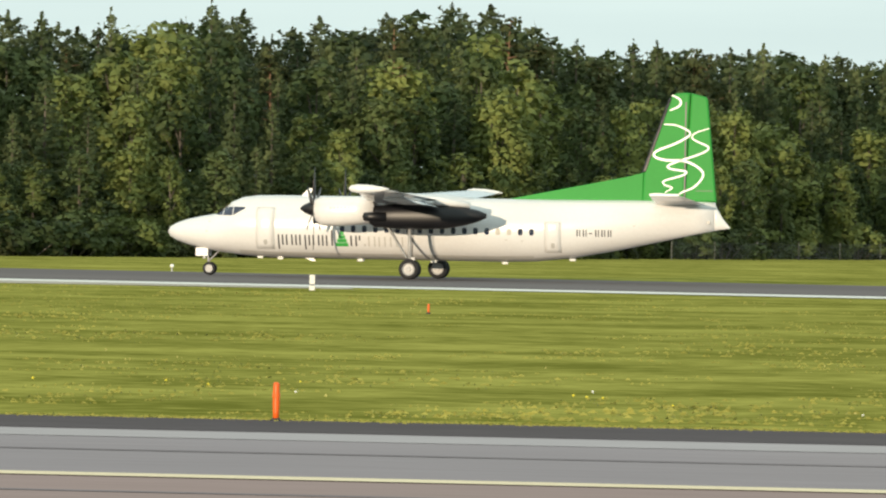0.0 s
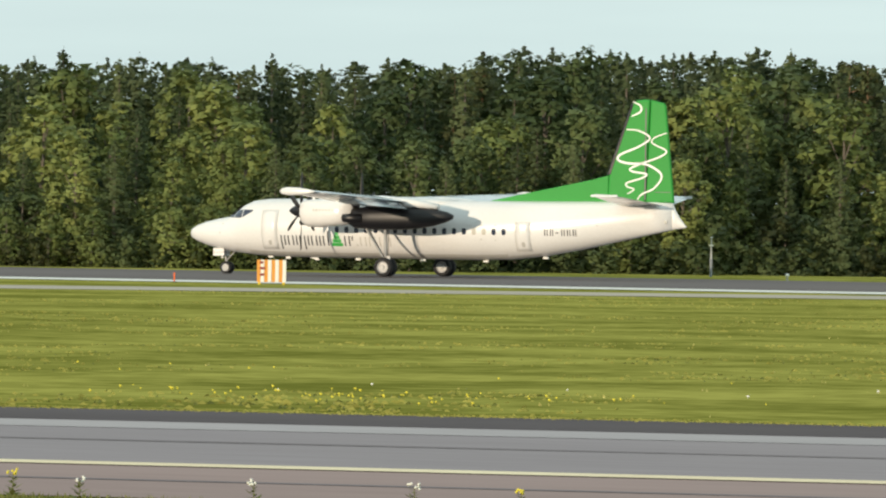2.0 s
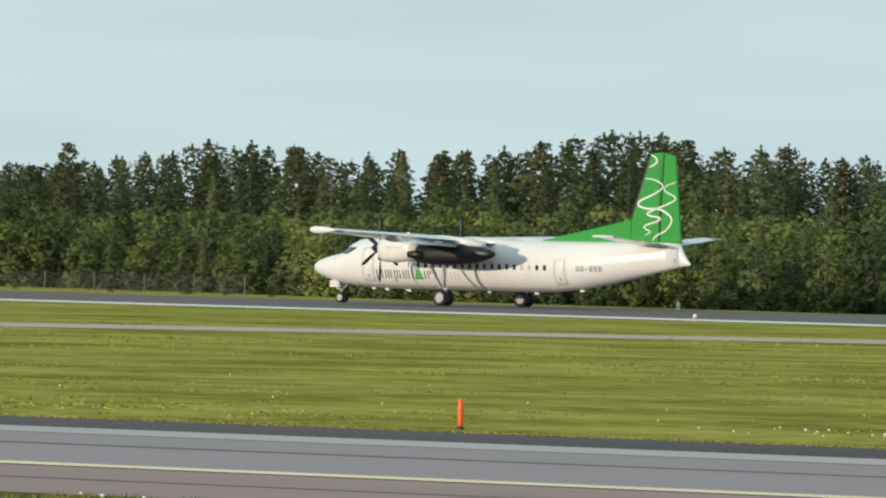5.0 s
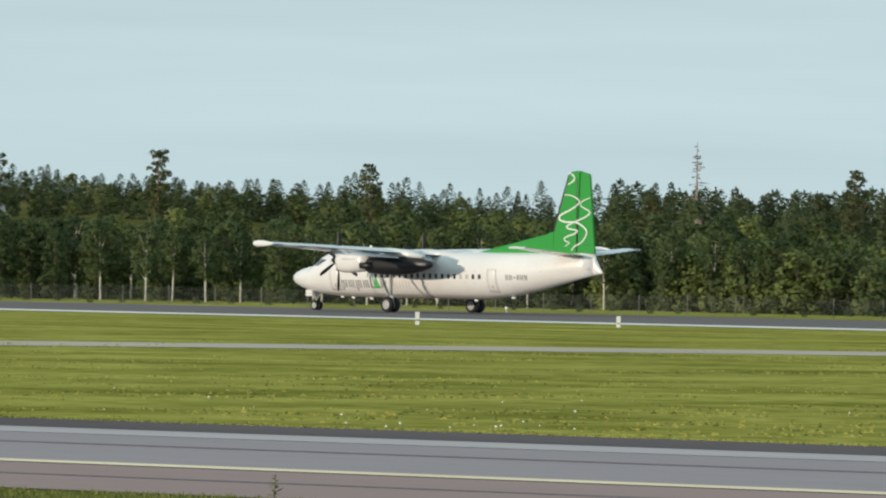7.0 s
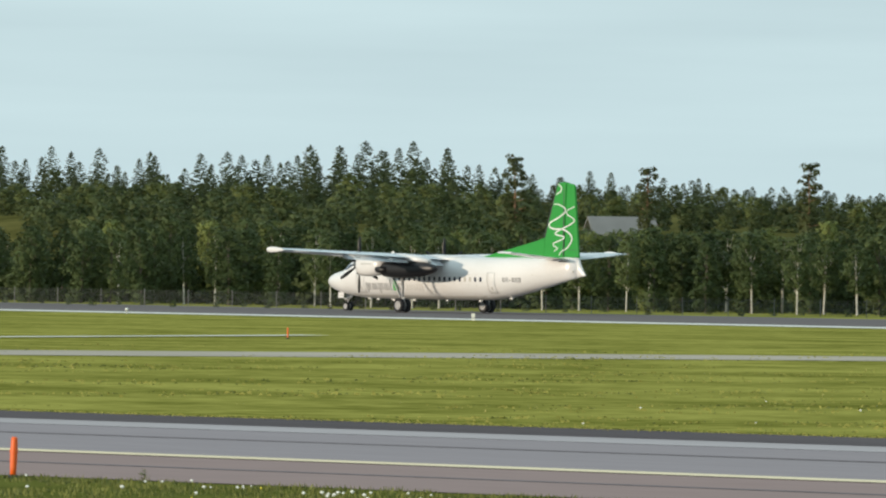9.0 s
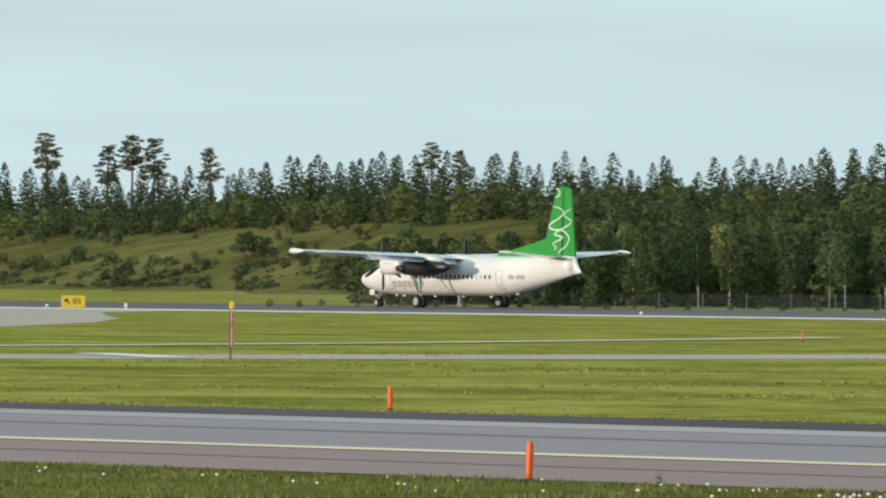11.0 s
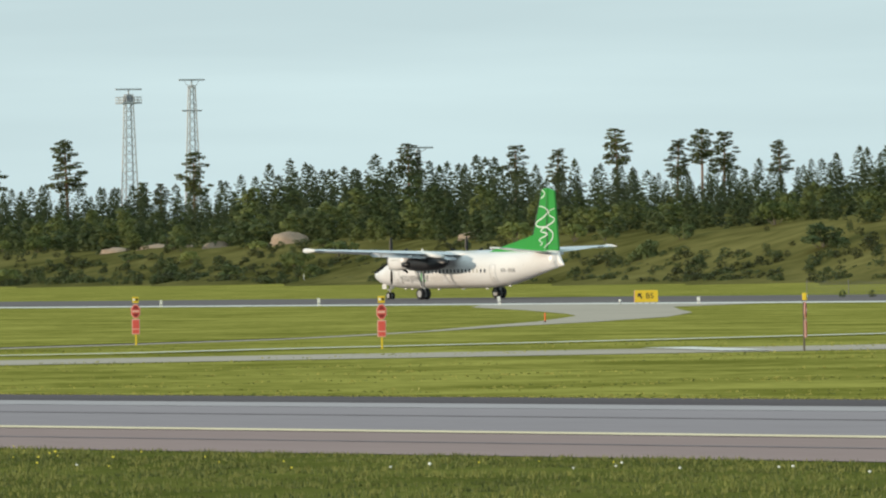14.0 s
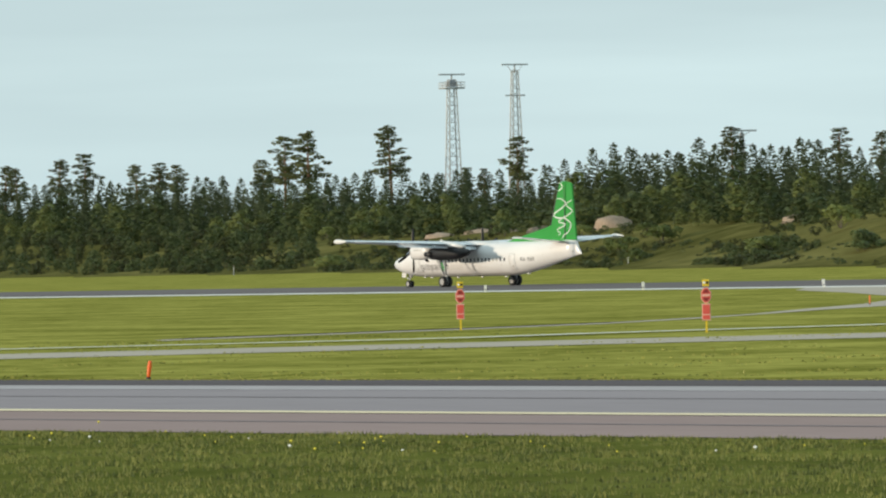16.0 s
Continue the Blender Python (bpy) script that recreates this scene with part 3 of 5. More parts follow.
    for side in (-1, 1):
        w = part("wing", loft(wing_rings([(y * side, l, c, z) for y, l, c, z in st], 0.155)), WING_GREY, plane, "pale grey wing with bare leading edge", smooth=True)
        part("wing_tip", loft([[(x, side * (14.3 + math.cos(2 * math.pi * i / 12) * r * 0.6), 3.90 + math.sin(2 * math.pi * i / 12) * r) for i in range(12)] for x, r in ((10.85, 0.02), (10.95, 0.13), (11.25, 0.19), (11.8, 0.17), (12.3, 0.10), (12.6, 0.02))]), WHITE, w, "white rounded wing-tip pod", smooth=True)
        for y0, y1, l0, l1, ch in ((1.45, 2.95, 12.35, 12.32, 0.92), (4.25, 9.1, 12.22, 12.02, 0.80)):
            # landing flaps, let down behind the wing
            rings = []
            for y, l in ((y0, l0), (y1, l1)):
                z = 3.34 + 0.038 * y
                rings.append([(l + px * ch * 0.90 + pz * ch * 0.4, side * y, z - px * ch * 0.42 + pz * ch * 0.9) for px, pz in foil(thick=0.13)])
            part("flap", loft(rings), WING_GREY, w, "lowered pale grey landing flap", smooth=True)
        part("aileron", loft(wing_rings([(9.4 * side, 12.10, 0.42, 3.69), (13.6 * side, 12.05, 0.42, 3.84)], 0.13)), WING_GREY, w, smooth=True)
        for y in (5.6, 8.3):
            part("flap_track", loft([[(x, side * (y + math.cos(2 * math.pi * i / 8) * r), 3.34 + 0.036 * y - 0.15 + math.sin(2 * math.pi * i / 8) * r * 1.3) for i in range(8)] for x, r in ((11.2, 0.02), (11.6, 0.10), (12.3, 0.10), (12.95, 0.02))]), WHITE, w, smooth=True)
        build_nacelle(plane, side)
        build_main_gear(plane, side)
    part("wing_root_fairing", loft([hull_ring(8.9, 0.5, 3.64, 3.3, 20), hull_ring(9.6, 0.95, 3.70, 3.2, 20), hull_ring(11.0, 1.02, 3.75, 3.2, 20), hull_ring(12.6, 0.95, 3.69, 3.2, 20), hull_ring(13.8, 0.45, 3.64, 3.3, 20)]), WHITE, plane, smooth=True)
    # fin, dorsal fin, rudder
    fin = fin_slab(((21.25, 3.5), (21.3, 4.90), (22.45, 8.20), (22.62, 8.36), (23.05, 8.42), (23.33, 8.40), (23.12, 3.5)), 0.13, "fin", GREEN, plane, "bright green fin")
    fin_slab(((23.14, 3.62), (23.35, 8.40), (24.02, 8.24), (24.10, 8.10), (24.56, 3.62)), 0.10, "rudder", GREEN, plane, "bright green rudder")
    fin_slab(((15.2, 3.5), (15.4, 3.62), (20.5, 4.66), (21.25, 4.86), (21.3, 4.90), (21.27, 3.5)), 0.09, "dorsal_fin", GREEN, plane, "long green dorsal fin")
    fin_slab(((21.20, 4.86), (22.38, 8.18), (22.56, 8.20), (21.46, 4.86)), 0.135, "de_icing_boot", BLACK, fin, "black rubber leading edge")
    part("hinge_gap", box(23.11, -0.137, 3.75, 23.17, 0.137, 8.0), DARK_MARK, fin)
    part("hinge_gap", box(23.62, -0.106, 4.1, 24.4, 0.106, 4.13), DARK_MARK, fin)
    swirl_a = ((22.18, 7.01), (22.78, 6.96), (23.35, 6.62), (22.78, 6.21), (21.91, 5.85), (21.78, 5.6), (22.27, 5.44), (23.16, 5.4), (23.83, 5.06), (23.93, 4.72), (23.55, 4.27), (23.0, 4.02), (22.75, 3.76))
    swirl_b = ((24.19, 6.86), (23.57, 6.64), (23.48, 6.38), (24.16, 6.04), (23.87, 5.76), (22.91, 5.42), (22.4, 5.2), (22.52, 5.06), (23.19, 4.95), (23.01, 4.77), (22.24, 4.53), (22.27, 4.35), (22.59, 4.23), (22.27, 4.02))
    swirl_c = ((22.5, 8.3), (22.86, 8.11), (22.86, 7.84), (22.43, 7.62))
    for side in (-1, 1):
        for pts_, wd in ((swirl_a, 0.050), (swirl_b, 0.042), (swirl_c, 0.045)):
            part("swirl", ribbon(pts_, wd, 0.132, 0.006, side), WHITE, fin, "white painted wavy stripe")
    # tailplane
    for side in (-1, 1):
        tp = part("tailplane", loft(wing_rings([(0.25 * side, 21.9, 2.0, 3.52), (2.5 * side, 22.05, 1.55, 3.70), (4.6 * side, 22.25, 1.12, 3.90), (4.87 * side, 22.4, 0.85, 3.92)], 0.11)), WING_GREY, plane, "pale grey tailplane", smooth=True)
        part("elevator", loft(wing_rings([(0.5 * side, 23.7, 0.5, 3.50), (4.5 * side, 23.25, 0.36, 3.86)], 0.12)), WING_GREY, tp, smooth=True)
        part("elevator_tip", box(22.3, side * 4.87 - 0.04, 3.84, 23.6, side * 4.87 + 0.04, 3.95, 0.02), WING_GREY, tp)
    # nose gear
    leg = part("nose_leg", tube((1.75, 0, 1.25), (1.92, 0, 0.28), 0.06, 0.05, 10), METAL, plane, "metal nose gear leg", smooth=True)
    part("drag_brace", tube((2.35, 0, 1.1), (1.88, 0, 0.62), 0.035), METAL, leg)
    part("axle", tube((1.92, -0.22, 0.29), (1.92, 0.22, 0.29), 0.04), METAL, leg)
    part("taxi_lamp", tube((1.62, 0, 0.78), (1.72, 0, 0.78), 0.08, 0.06, 12), LIGHT_LENS, leg)
    for sd in (-1, 1):
        d = part("nose_gear_door", box(1.34, sd * 0.36 - 0.015, 0.84, 1.90, sd * 0.36 + 0.015, 1.20, 0.012), WHITE, plane, "white nose gear door")
        for k in range(4):
            part("mark", box(1.38 + k * 0.13, sd * 0.36 - 0.02, 0.95, 1.46 + k * 0.13, sd * 0.36 + 0.02, 1.04), PALE_MARK, d)
        build_wheel(plane, 1.92, sd * 0.17, 0.29, 0.17, "nose_wheel")
    return plane


def fin_aerial(x, z, h):
    bm = bmesh.new()
    for y in (-0.02, 0.02):
        bm.verts.new((x, y, z)), bm.verts.new((x + 0.4, y, z)), bm.verts.new((x + 0.5, y, z + h)), bm.verts.new((x + 0.32, y, z + h))
    bm.verts.ensure_lookup_table()
    v = bm.verts
    for f in ((0, 1, 2, 3), (7, 6, 5, 4), (0, 4, 5, 1), (1, 5, 6, 2), (2, 6, 7, 3), (3, 7, 4, 0)):
        bm.faces.new([v[i] for i in f])
    bmesh.ops.recalc_face_normals(bm, faces=bm.faces)
    return bm


aircraft = build_airliner()

# ---- trees ----
FACING = {}     # crown mesh name: which way each of its leaves faces


def unit_rows(v):
    return v / np.maximum(np.linalg.norm(v, axis=1), 1e-6)[:, None]


def crown_mesh(name, spots, outs, sizes, material, rs, loose=0.75):
    """A crown of small leaf sprays, one triangle each, that face roughly out of it."""
    n = len(spots)
    outs = unit_rows(outs)
    nrm = unit_rows(outs + rs.normal(0, loose * 0.6, (n, 3)))
    tan = unit_rows(np.cross(nrm, rs.normal(0, 1, (n, 3))))
    bit = np.cross(nrm, tan)
    sz = (sizes * rs.uniform(0.7, 1.35, n))[:, None]
    wide = rs.uniform(0.38, 0.62, n)[:, None]
    tri = np.stack((spots + tan * sz * 0.65, spots - tan * sz * 0.35 + bit * sz * wide, spots - tan * sz * 0.35 - bit * sz * wide), 1)
    away = np.einsum("ij,ij->i", np.cross(tri[:, 1] - tri[:, 0], tri[:, 2] - tri[:, 0]), outs) < 0
    tri[away] = tri[away][:, ::-1]
    shade = np.repeat(unit_rows(outs + rs.normal(0, 0.16, (n, 3))), 3, axis=0)
    me = bpy.data.meshes.new(name)
    me.from_pydata(tri.reshape(-1, 3).tolist(), [], np.arange(3 * n).reshape(-1, 3).tolist())
    me.materials.append(material)
    me.polygons.foreach_set("use_smooth", [True] * n)
    me.update()
    me.normals_split_custom_set_from_vertices(shade.tolist())
    FACING[me.name] = shade
    return me


def trunk_mesh(name, pts, material, limbs=()):
    bm = bmesh.new()
    for (a, ra), (b, rb) in zip(pts, pts[1:]):
        add_tube(bm, a, b, ra, rb, 7, False)
    for a, b, ra, rb in limbs:
        add_tube(bm, a, b, ra, rb, 5, False)
    return mesh_of(name, bm, material, smooth=True)


def spruce(seed, h=12.0, spread=0.2, low=0.04, leaf=0.27, branches=150, per=56, material=None, power=0.66):
    """Drooping boughs set round the stem, each a flat tapering spray, shorter towards the spire."""
    rs = np.random.RandomState(seed)
    f = (np.arange(branches) + rs.rand(branches)) / branches
    z = h * (low + (0.965 - low) * (1 - (1 - f) ** 1.12))
    k = 1 - z / h
    ln = h * spread * k ** power * rs.uniform(0.62, 1.12, branches) + 0.12
    turn = np.arange(branches) * 2.4 + rs.uniform(-0.5, 0.5, branches)
    many = np.maximum(7, per * (ln / (h * spread)) ** 1.25).astype(int)
    i = np.repeat(np.arange(branches), many)
    n = len(i)
    t = rs.uniform(0.12, 1.0, n) ** 0.62
    out = np.stack((np.cos(turn), np.sin(turn), np.zeros(branches)), 1)[i]
    side = np.stack((-np.sin(turn), np.cos(turn), np.zeros(branches)), 1)[i]
    lat = np.clip(rs.normal(0, 0.24, n), -0.5, 0.5) * (1.22 - t) * (ln[i] + 0.25)
    droop = (0.18 - 0.62 * k[i]) * t + 0.16 * t ** 3
    spots = out * (ln[i] * t)[:, None] + side * lat[:, None]
    spots[:, 2] += z[i] + droop * ln[i] - np.abs(rs.normal(0, 0.09, n)) * (0.4 + ln[i])
    outs = out + side * (lat / (ln[i] + 0.2))[:, None] * 0.9 + np.array((0, 0, 0.30))
    sizes = leaf * (0.62 + 0.5 * k[i])
    m = 26
    tip = np.stack((rs.normal(0, 0.035, m), rs.normal(0, 0.035, m), h * rs.uniform(0.94, 1.0, m)), 1)
    tip[:, :2] *= ((h - tip[:, 2]) / (0.03 * h) + 0.35)[:, None]
    crown = crown_mesh("spruce_crown", np.concatenate((spots, tip)), np.concatenate((outs, tip * (1, 1, 0) + (0, -0.02, 0.03))),
                       np.concatenate((sizes, np.full(m, leaf * 0.55))), material or NEEDLE, rs)
    tr = trunk_mesh("spruce_trunk", [((0, 0, -0.6), h * 0.013), ((0, 0, h * 0.5), h * 0.008), ((0, 0, h * 0.97), 0.015)], BARK)
    return tr, crown


def lumps(centres, radii, flat, per_area, size, rs, heart):
    """Leaves over the outer sides of rounded tufts."""
    spots, outs = [], []
    for c, r, hub in zip(centres, radii, heart):
        n = max(12, int(per_area * r * r))
        v = unit_rows(rs.normal(0, 1, (n, 3)))
        away = (c - hub) / max(1e-3, np.linalg.norm(c - hub))
        v = v[(v @ away > -0.45) | (rs.rand(n) < 0.25)]
        spots.append(c + v * np.array((1, 1, flat)) * (r * rs.uniform(0.62, 1.08, len(v)))[:, None])
        outs.append(v * 0.75 + away * 0.6 + np.array((0, 0, 0.12)))
    spots, outs = np.concatenate(spots), np.concatenate(outs)
    return spots, outs, np.full(len(spots), size)


def broadleaf(seed, h=9.0, width=2.0, base=0.15, leaf=0.24, n_lumps=38, bark=None, leaves=None, lean=0.03, dense=300):
    """A lumpy crown of leafy tufts round a forking stem."""
    rs = np.random.RandomState(seed)
    sway = np.array((rs.uniform(-lean, lean) * h, rs.uniform(-lean, lean) * h, 0))
    f = (np.arange(n_lumps) + rs.rand(n_lumps)) / n_lumps
    env = width * np.sin(np.pi * (0.13 + 0.82 * f)) ** 0.62
    turn = np.arange(n_lumps) * 2.4 + rs.uniform(-0.6, 0.6, n_lumps)
    rr = env * rs.uniform(0.35, 0.82, n_lumps)
    r = (0.19 + 0.17 * rs.rand(n_lumps)) * width * (1.1 - 0.35 * f) + 0.12
    z = h * (base + (0.96 - base) * f) - r * 0.6
    c = np.stack((np.cos(turn) * rr, np.sin(turn) * rr, z), 1) + sway * f[:, None]
    hub = np.stack((0 * z, 0 * z, z - 0.10 * h), 1) + sway * f[:, None]
    spots, outs, sizes = lumps(c, r, 1.15, dense, leaf, rs, hub)
    crown = crown_mesh("broadleaf_crown", spots, outs, sizes, leaves or LEAF, rs, 0.9)
    limbs = [(Vector((0, 0, z[i] * 0.7)) + Vector(sway) * f[i] * 0.6, Vector(c[i]), 0.04, 0.010) for i in range(0, n_lumps, 4)]
    sw = Vector(sway)
    tr = trunk_mesh("broadleaf_trunk", [((0, 0, -0.6), h * 0.011), (sw * 0.4 + Vector((0, 0, h * 0.45)), h * 0.008), (sw * 0.9 + Vector((0, 0, h * 0.88)), 0.015)], bark or BARK, limbs)
    return tr, crown


def pine(seed, h=14.0, crown_from=0.62, width=1.9, thin=1.0, leaves=None, leaf=0.25, dense=210):
    """Flat tufts at the ends of crooked limbs, above a bare stem."""
    rs = np.random.RandomState(seed)
    sway = np.array((rs.uniform(-0.03, 0.03) * h, rs.uniform(-0.03, 0.03) * h, 0))
    n = int(24 * thin)
    f = (np.arange(n) + rs.rand(n)) / n
    z = h * (crown_from + (0.965 - crown_from) * f)
    turn = np.arange(n) * 2.4 + rs.uniform(-0.7, 0.7, n)
    rr = width * rs.uniform(0.25, 1.0, n) * np.minimum(1.0, 0.35 + 2.2 * f) * (1.12 - 0.88 * f)
    r = rs.uniform(0.42, 0.85, n) * (1.1 - 0.4 * f)
    c = np.stack((np.cos(turn) * rr, np.sin(turn) * rr, z), 1) + sway * f[:, None]
    hub = np.stack((0 * z, 0 * z, z - 0.7), 1) + sway * f[:, None]
    spots, outs, sizes = lumps(c, r, 0.5, dense, leaf, rs, hub)
    crown = crown_mesh("pine_crown", spots, outs, sizes, leaves or PINE_NEEDLE, rs, 1.0)
    sw = Vector(sway)
    limbs = [(Vector((0, 0, z[i] - rr[i] * 0.25)) + sw * f[i], Vector(c[i]), 0.045, 0.015) for i in range(n)]
    tr = trunk_mesh("pine_trunk", [((0, 0, -0.6), h * 0.011), (sw * 0.5 + Vector((0, 0, h * 0.5)), h * 0.008), (sw + Vector((0, 0, h * 0.95)), 0.02)], PINE_BARK, limbs)
    return tr, crown


def bush(seed, h=2.4, width=1.6, leaves=None, leaf=0.2, n=22, dense=330):
    rs = np.random.RandomState(seed)
    turn, rr = rs.uniform(0, 6.283, n), width * np.sqrt(rs.rand(n)) * 0.8
    z = h * rs.uniform(0.25, 0.82, n) * np.sqrt(np.maximum(0.08, 1 - (rr / (width * 1.05)) ** 2))
    r = rs.uniform(0.3, 0.55, n)
    c = np.stack((np.cos(turn) * rr, np.sin(turn) * rr, z), 1)
    spots, outs, sizes = lumps(c, r, 0.9, dense, leaf, rs, np.stack((0 * z, 0 * z, 0 * z - 0.3), 1))
    limbs = [(Vector((c[i][0] * 0.2, c[i][1] * 0.2, -0.3)), Vector(c[i]), 0.03, 0.01) for i in range(0, n, 4)]
    return trunk_mesh("bush_stems", [((0, 0, -0.4), 0.05), ((0.05, 0, h * 0.4), 0.03)], BARK, limbs), crown_mesh("bush_crown", spots, outs, sizes, leaves or LEAF, rs, 0.9)


def dead_tree(seed, h=16.0):
    rs = np.random.RandomState(seed)
    limbs, spots = [], []
    for i in range(70):
        z = h * rs.uniform(0.42, 0.98)
        a, ln = rs.uniform(0, 6.283), rs.uniform(0.5, 1.3) * (1.12 - z / h) * 3.0
        e = Vector((math.cos(a) * ln, math.sin(a) * ln, z - 0.10 * ln))
        limbs.append((Vector((0, 0, z)), e, 0.045, 0.012))
        for k in range(5):
            spots.append(tuple(Vector((0, 0, z)).lerp(e, rs.uniform(0.3, 1))))
    spots = np.array(spots)
    return trunk_mesh("dead_trunk", [((0, 0, -0.6), 0.20), ((0, 0, h * 0.5), 0.14), ((0.1, 0, h), 0.02)], DEAD_BARK, limbs), \
        crown_mesh("dead_twigs", spots, spots * (1, 1, 0), np.full(len(spots), 0.16), DEAD_BARK, rs)


KINDS = {
    "spruce": [(spruce(10 + i, 12.0, sp, lw, 0.27, 140, 56, None, 0.80), 12.0) for i, (sp, lw) in enumerate(((0.185, 0.03), (0.16, 0.05), (0.21, 0.03), (0.145, 0.10), (0.175, 0.02), (0.195, 0.06)))],
    "broadleaf": [(broadleaf(30 + i, 9.0, w, b, 0.24, n, BARK, LEAF), 9.0) for i, (w, b, n) in enumerate(((1.7, 0.06, 38), (1.45, 0.10, 36), (2.0, 0.08, 42), (1.55, 0.04, 38)))],
    "alder": [(broadleaf(40 + i, 9.0, w, b, 0.24, n, BARK, LEAF_DARK), 9.0) for i, (w, b, n) in enumerate(((1.7, 0.05, 40), (1.4, 0.08, 38), (1.9, 0.06, 42)))],
    "sapling": [(broadleaf(200 + i, 5.0, w, 0.02, 0.22, 26, BARK, lv, 0.03, 210), 5.0) for i, (w, lv) in enumerate(((1.6, LEAF), (1.4, LEAF), (1.9, LEAF), (1.5, LEAF_DARK)))],
    "birch": [(broadleaf(50 + i, 9.0, w, b, 0.22, n, BIRCH_BARK, LEAF_DARK), 9.0) for i, (w, b, n) in enumerate(((1.5, 0.38, 30), (1.35, 0.34, 28), (1.65, 0.42, 32)))],
    "pine": [(pine(60 + i, 14.0, cf, w, 1.3), 14.0) for i, (cf, w) in enumerate(((0.50, 1.9), (0.56, 1.7), (0.42, 2.1)))],
    "lone_pine": [(pine(160 + i, 14.0, cf, w, th), 14.0) for i, (cf, w, th) in enumerate(((0.44, 1.8, 1.35), (0.56, 2.2, 1.25), (0.54, 1.9, 1.0), (0.46, 2.0, 1.2)))],
    "young_pine": [(pine(70 + i, 9.0, 0.08, 1.6, 2.2), 9.0) for i in range(3)],
    "bush": [(bush(80 + i, 2.4, 1.6 + 0.2 * i, LEAF if i < 2 else LEAF_DARK), 2.4) for i in range(4)],
    "dead": [(dead_tree(90), 16.0)],
    "far_spruce": [(spruce(110 + i, 12.0, sp, 0.02, 0.46, 70, 24, FAR_NEEDLE), 12.0) for i, sp in enumerate((0.20, 0.17, 0.23))],
    "far_crest": [(spruce(130 + i, 12.0, sp, 0.42, 0.31, 84, 40, FAR_NEEDLE, pw), 12.0) for i, (sp, pw) in enumerate(((0.20, 0.6), (0.17, 0.7), (0.22, 0.55), (0.19, 0.6)))],
    "far_round": [(broadleaf(190 + i, 12.0, w, 0.45, 0.31, 24, BARK, FAR_LEAF_DARK, 0.03, 150), 12.0) for i, w in enumerate((1.9, 2.3, 1.6))],
    "far_top": [(spruce(150 + i, 12.0, sp, 0.10, 0.38, 80, 28, FAR_NEEDLE, 0.75), 12.0) for i, sp in enumerate((0.20, 0.17, 0.23, 0.18))],
    "far_thicket": [(broadleaf(180 + i, 3.0, 1.2, 0.0, 0.27, 12, BARK, FAR_LEAF_DARK, 0.03, 190), 3.0) for i in range(3)],
    "far_scrub": [(broadleaf(170 + i, 3.0, 1.1, 0.02, 0.27, 11, BARK, lv, 0.03, 190), 3.0) for i, lv in enumerate((LEAF_SCRUB, FAR_LEAF_DARK, LEAF_SCRUB))],
    "far_alder": [(broadleaf(140 + i, 9.0, w, 0.03, 0.46, 26, BARK, lv, 0.03, 85), 9.0) for i, (w, lv) in enumerate(((2.0, FAR_LEAF_DARK), (2.3, FAR_LEAF), (1.8, FAR_LEAF_DARK)))],
}
LABELS = {
    "spruce": ("spruce_tree", "dark green spruce with drooping tiers of branches", "tree"),
    "broadleaf": ("broadleaf_tree", "leafy green broadleaf tree at the forest edge", "tree"),
    "alder": ("alder_tree", "dense dark green alder in the woods", "tree"),
    "sapling": ("young_tree", "bushy light green young broadleaf tree in the thicket", "tree"),
    "birch": ("birch_tree", "slender birch with white trunk and green crown", "tree"),
    "pine": ("pine_tree", "tall pine with bare reddish trunk and open crown", "tree"),
    "lone_pine": ("pine_tree", "tall old pine with layered crown above the woods", "tree"),
    "young_pine": ("young_pine", "bushy young pine at the forest edge", "tree"),
    "bush": ("bush", "low leafy green bush in rough grass", "bush"),
    "far_spruce": ("spruce_tree", "dark spruce on the far wooded hill", "tree"),
    "far_alder": ("broadleaf_tree", "rounded green broadleaf tree on the far hill", "tree"),
    "dead": ("dead_tree", "tall bare dead tree with grey trunk", "tree"),
}
tree_rnd = random.Random(7)


FAR_WOODS = []


def plant(kind, az, d, h, wide=1.0, label=None):
    """One tree of its own: an empty at its foot with trunk and crown. Trees of the far kinds are joined later."""
    if kind.startswith("far_"):
        (tr, cr), h0 = KINDS[kind][tree_rnd.randrange(len(KINDS[kind]))]
        s = h / h0
        FAR_WOODS.append((cr, Matrix.LocRotScale(polar(az, d, ground_z(az, d)), Euler((0, 0, tree_rnd.uniform(0, 6.283))), Vector((s * wide, s * wide, s)))))
        return None
    variant = tree_rnd.randrange(len(KINDS[kind]))
    (tr, cr), h0 = KINDS[kind][variant]
    s = h / h0
    name, lab, cat = LABELS[kind]
    root = thing(name, label or lab, cat, group="trees of the wood" if cat == "tree" else "bushes on the airfield edge")
    root.matrix_basis = Matrix.LocRotScale(polar(az, d, ground_z(az, d)), Euler((0, 0, tree_rnd.uniform(0, 6.283))), Vector((s * wide, s * wide, s)))
    for nm, me in (("trunk", tr), ("crown", cr)):
        o = new(nm, me)
        o.parent = root
    return root


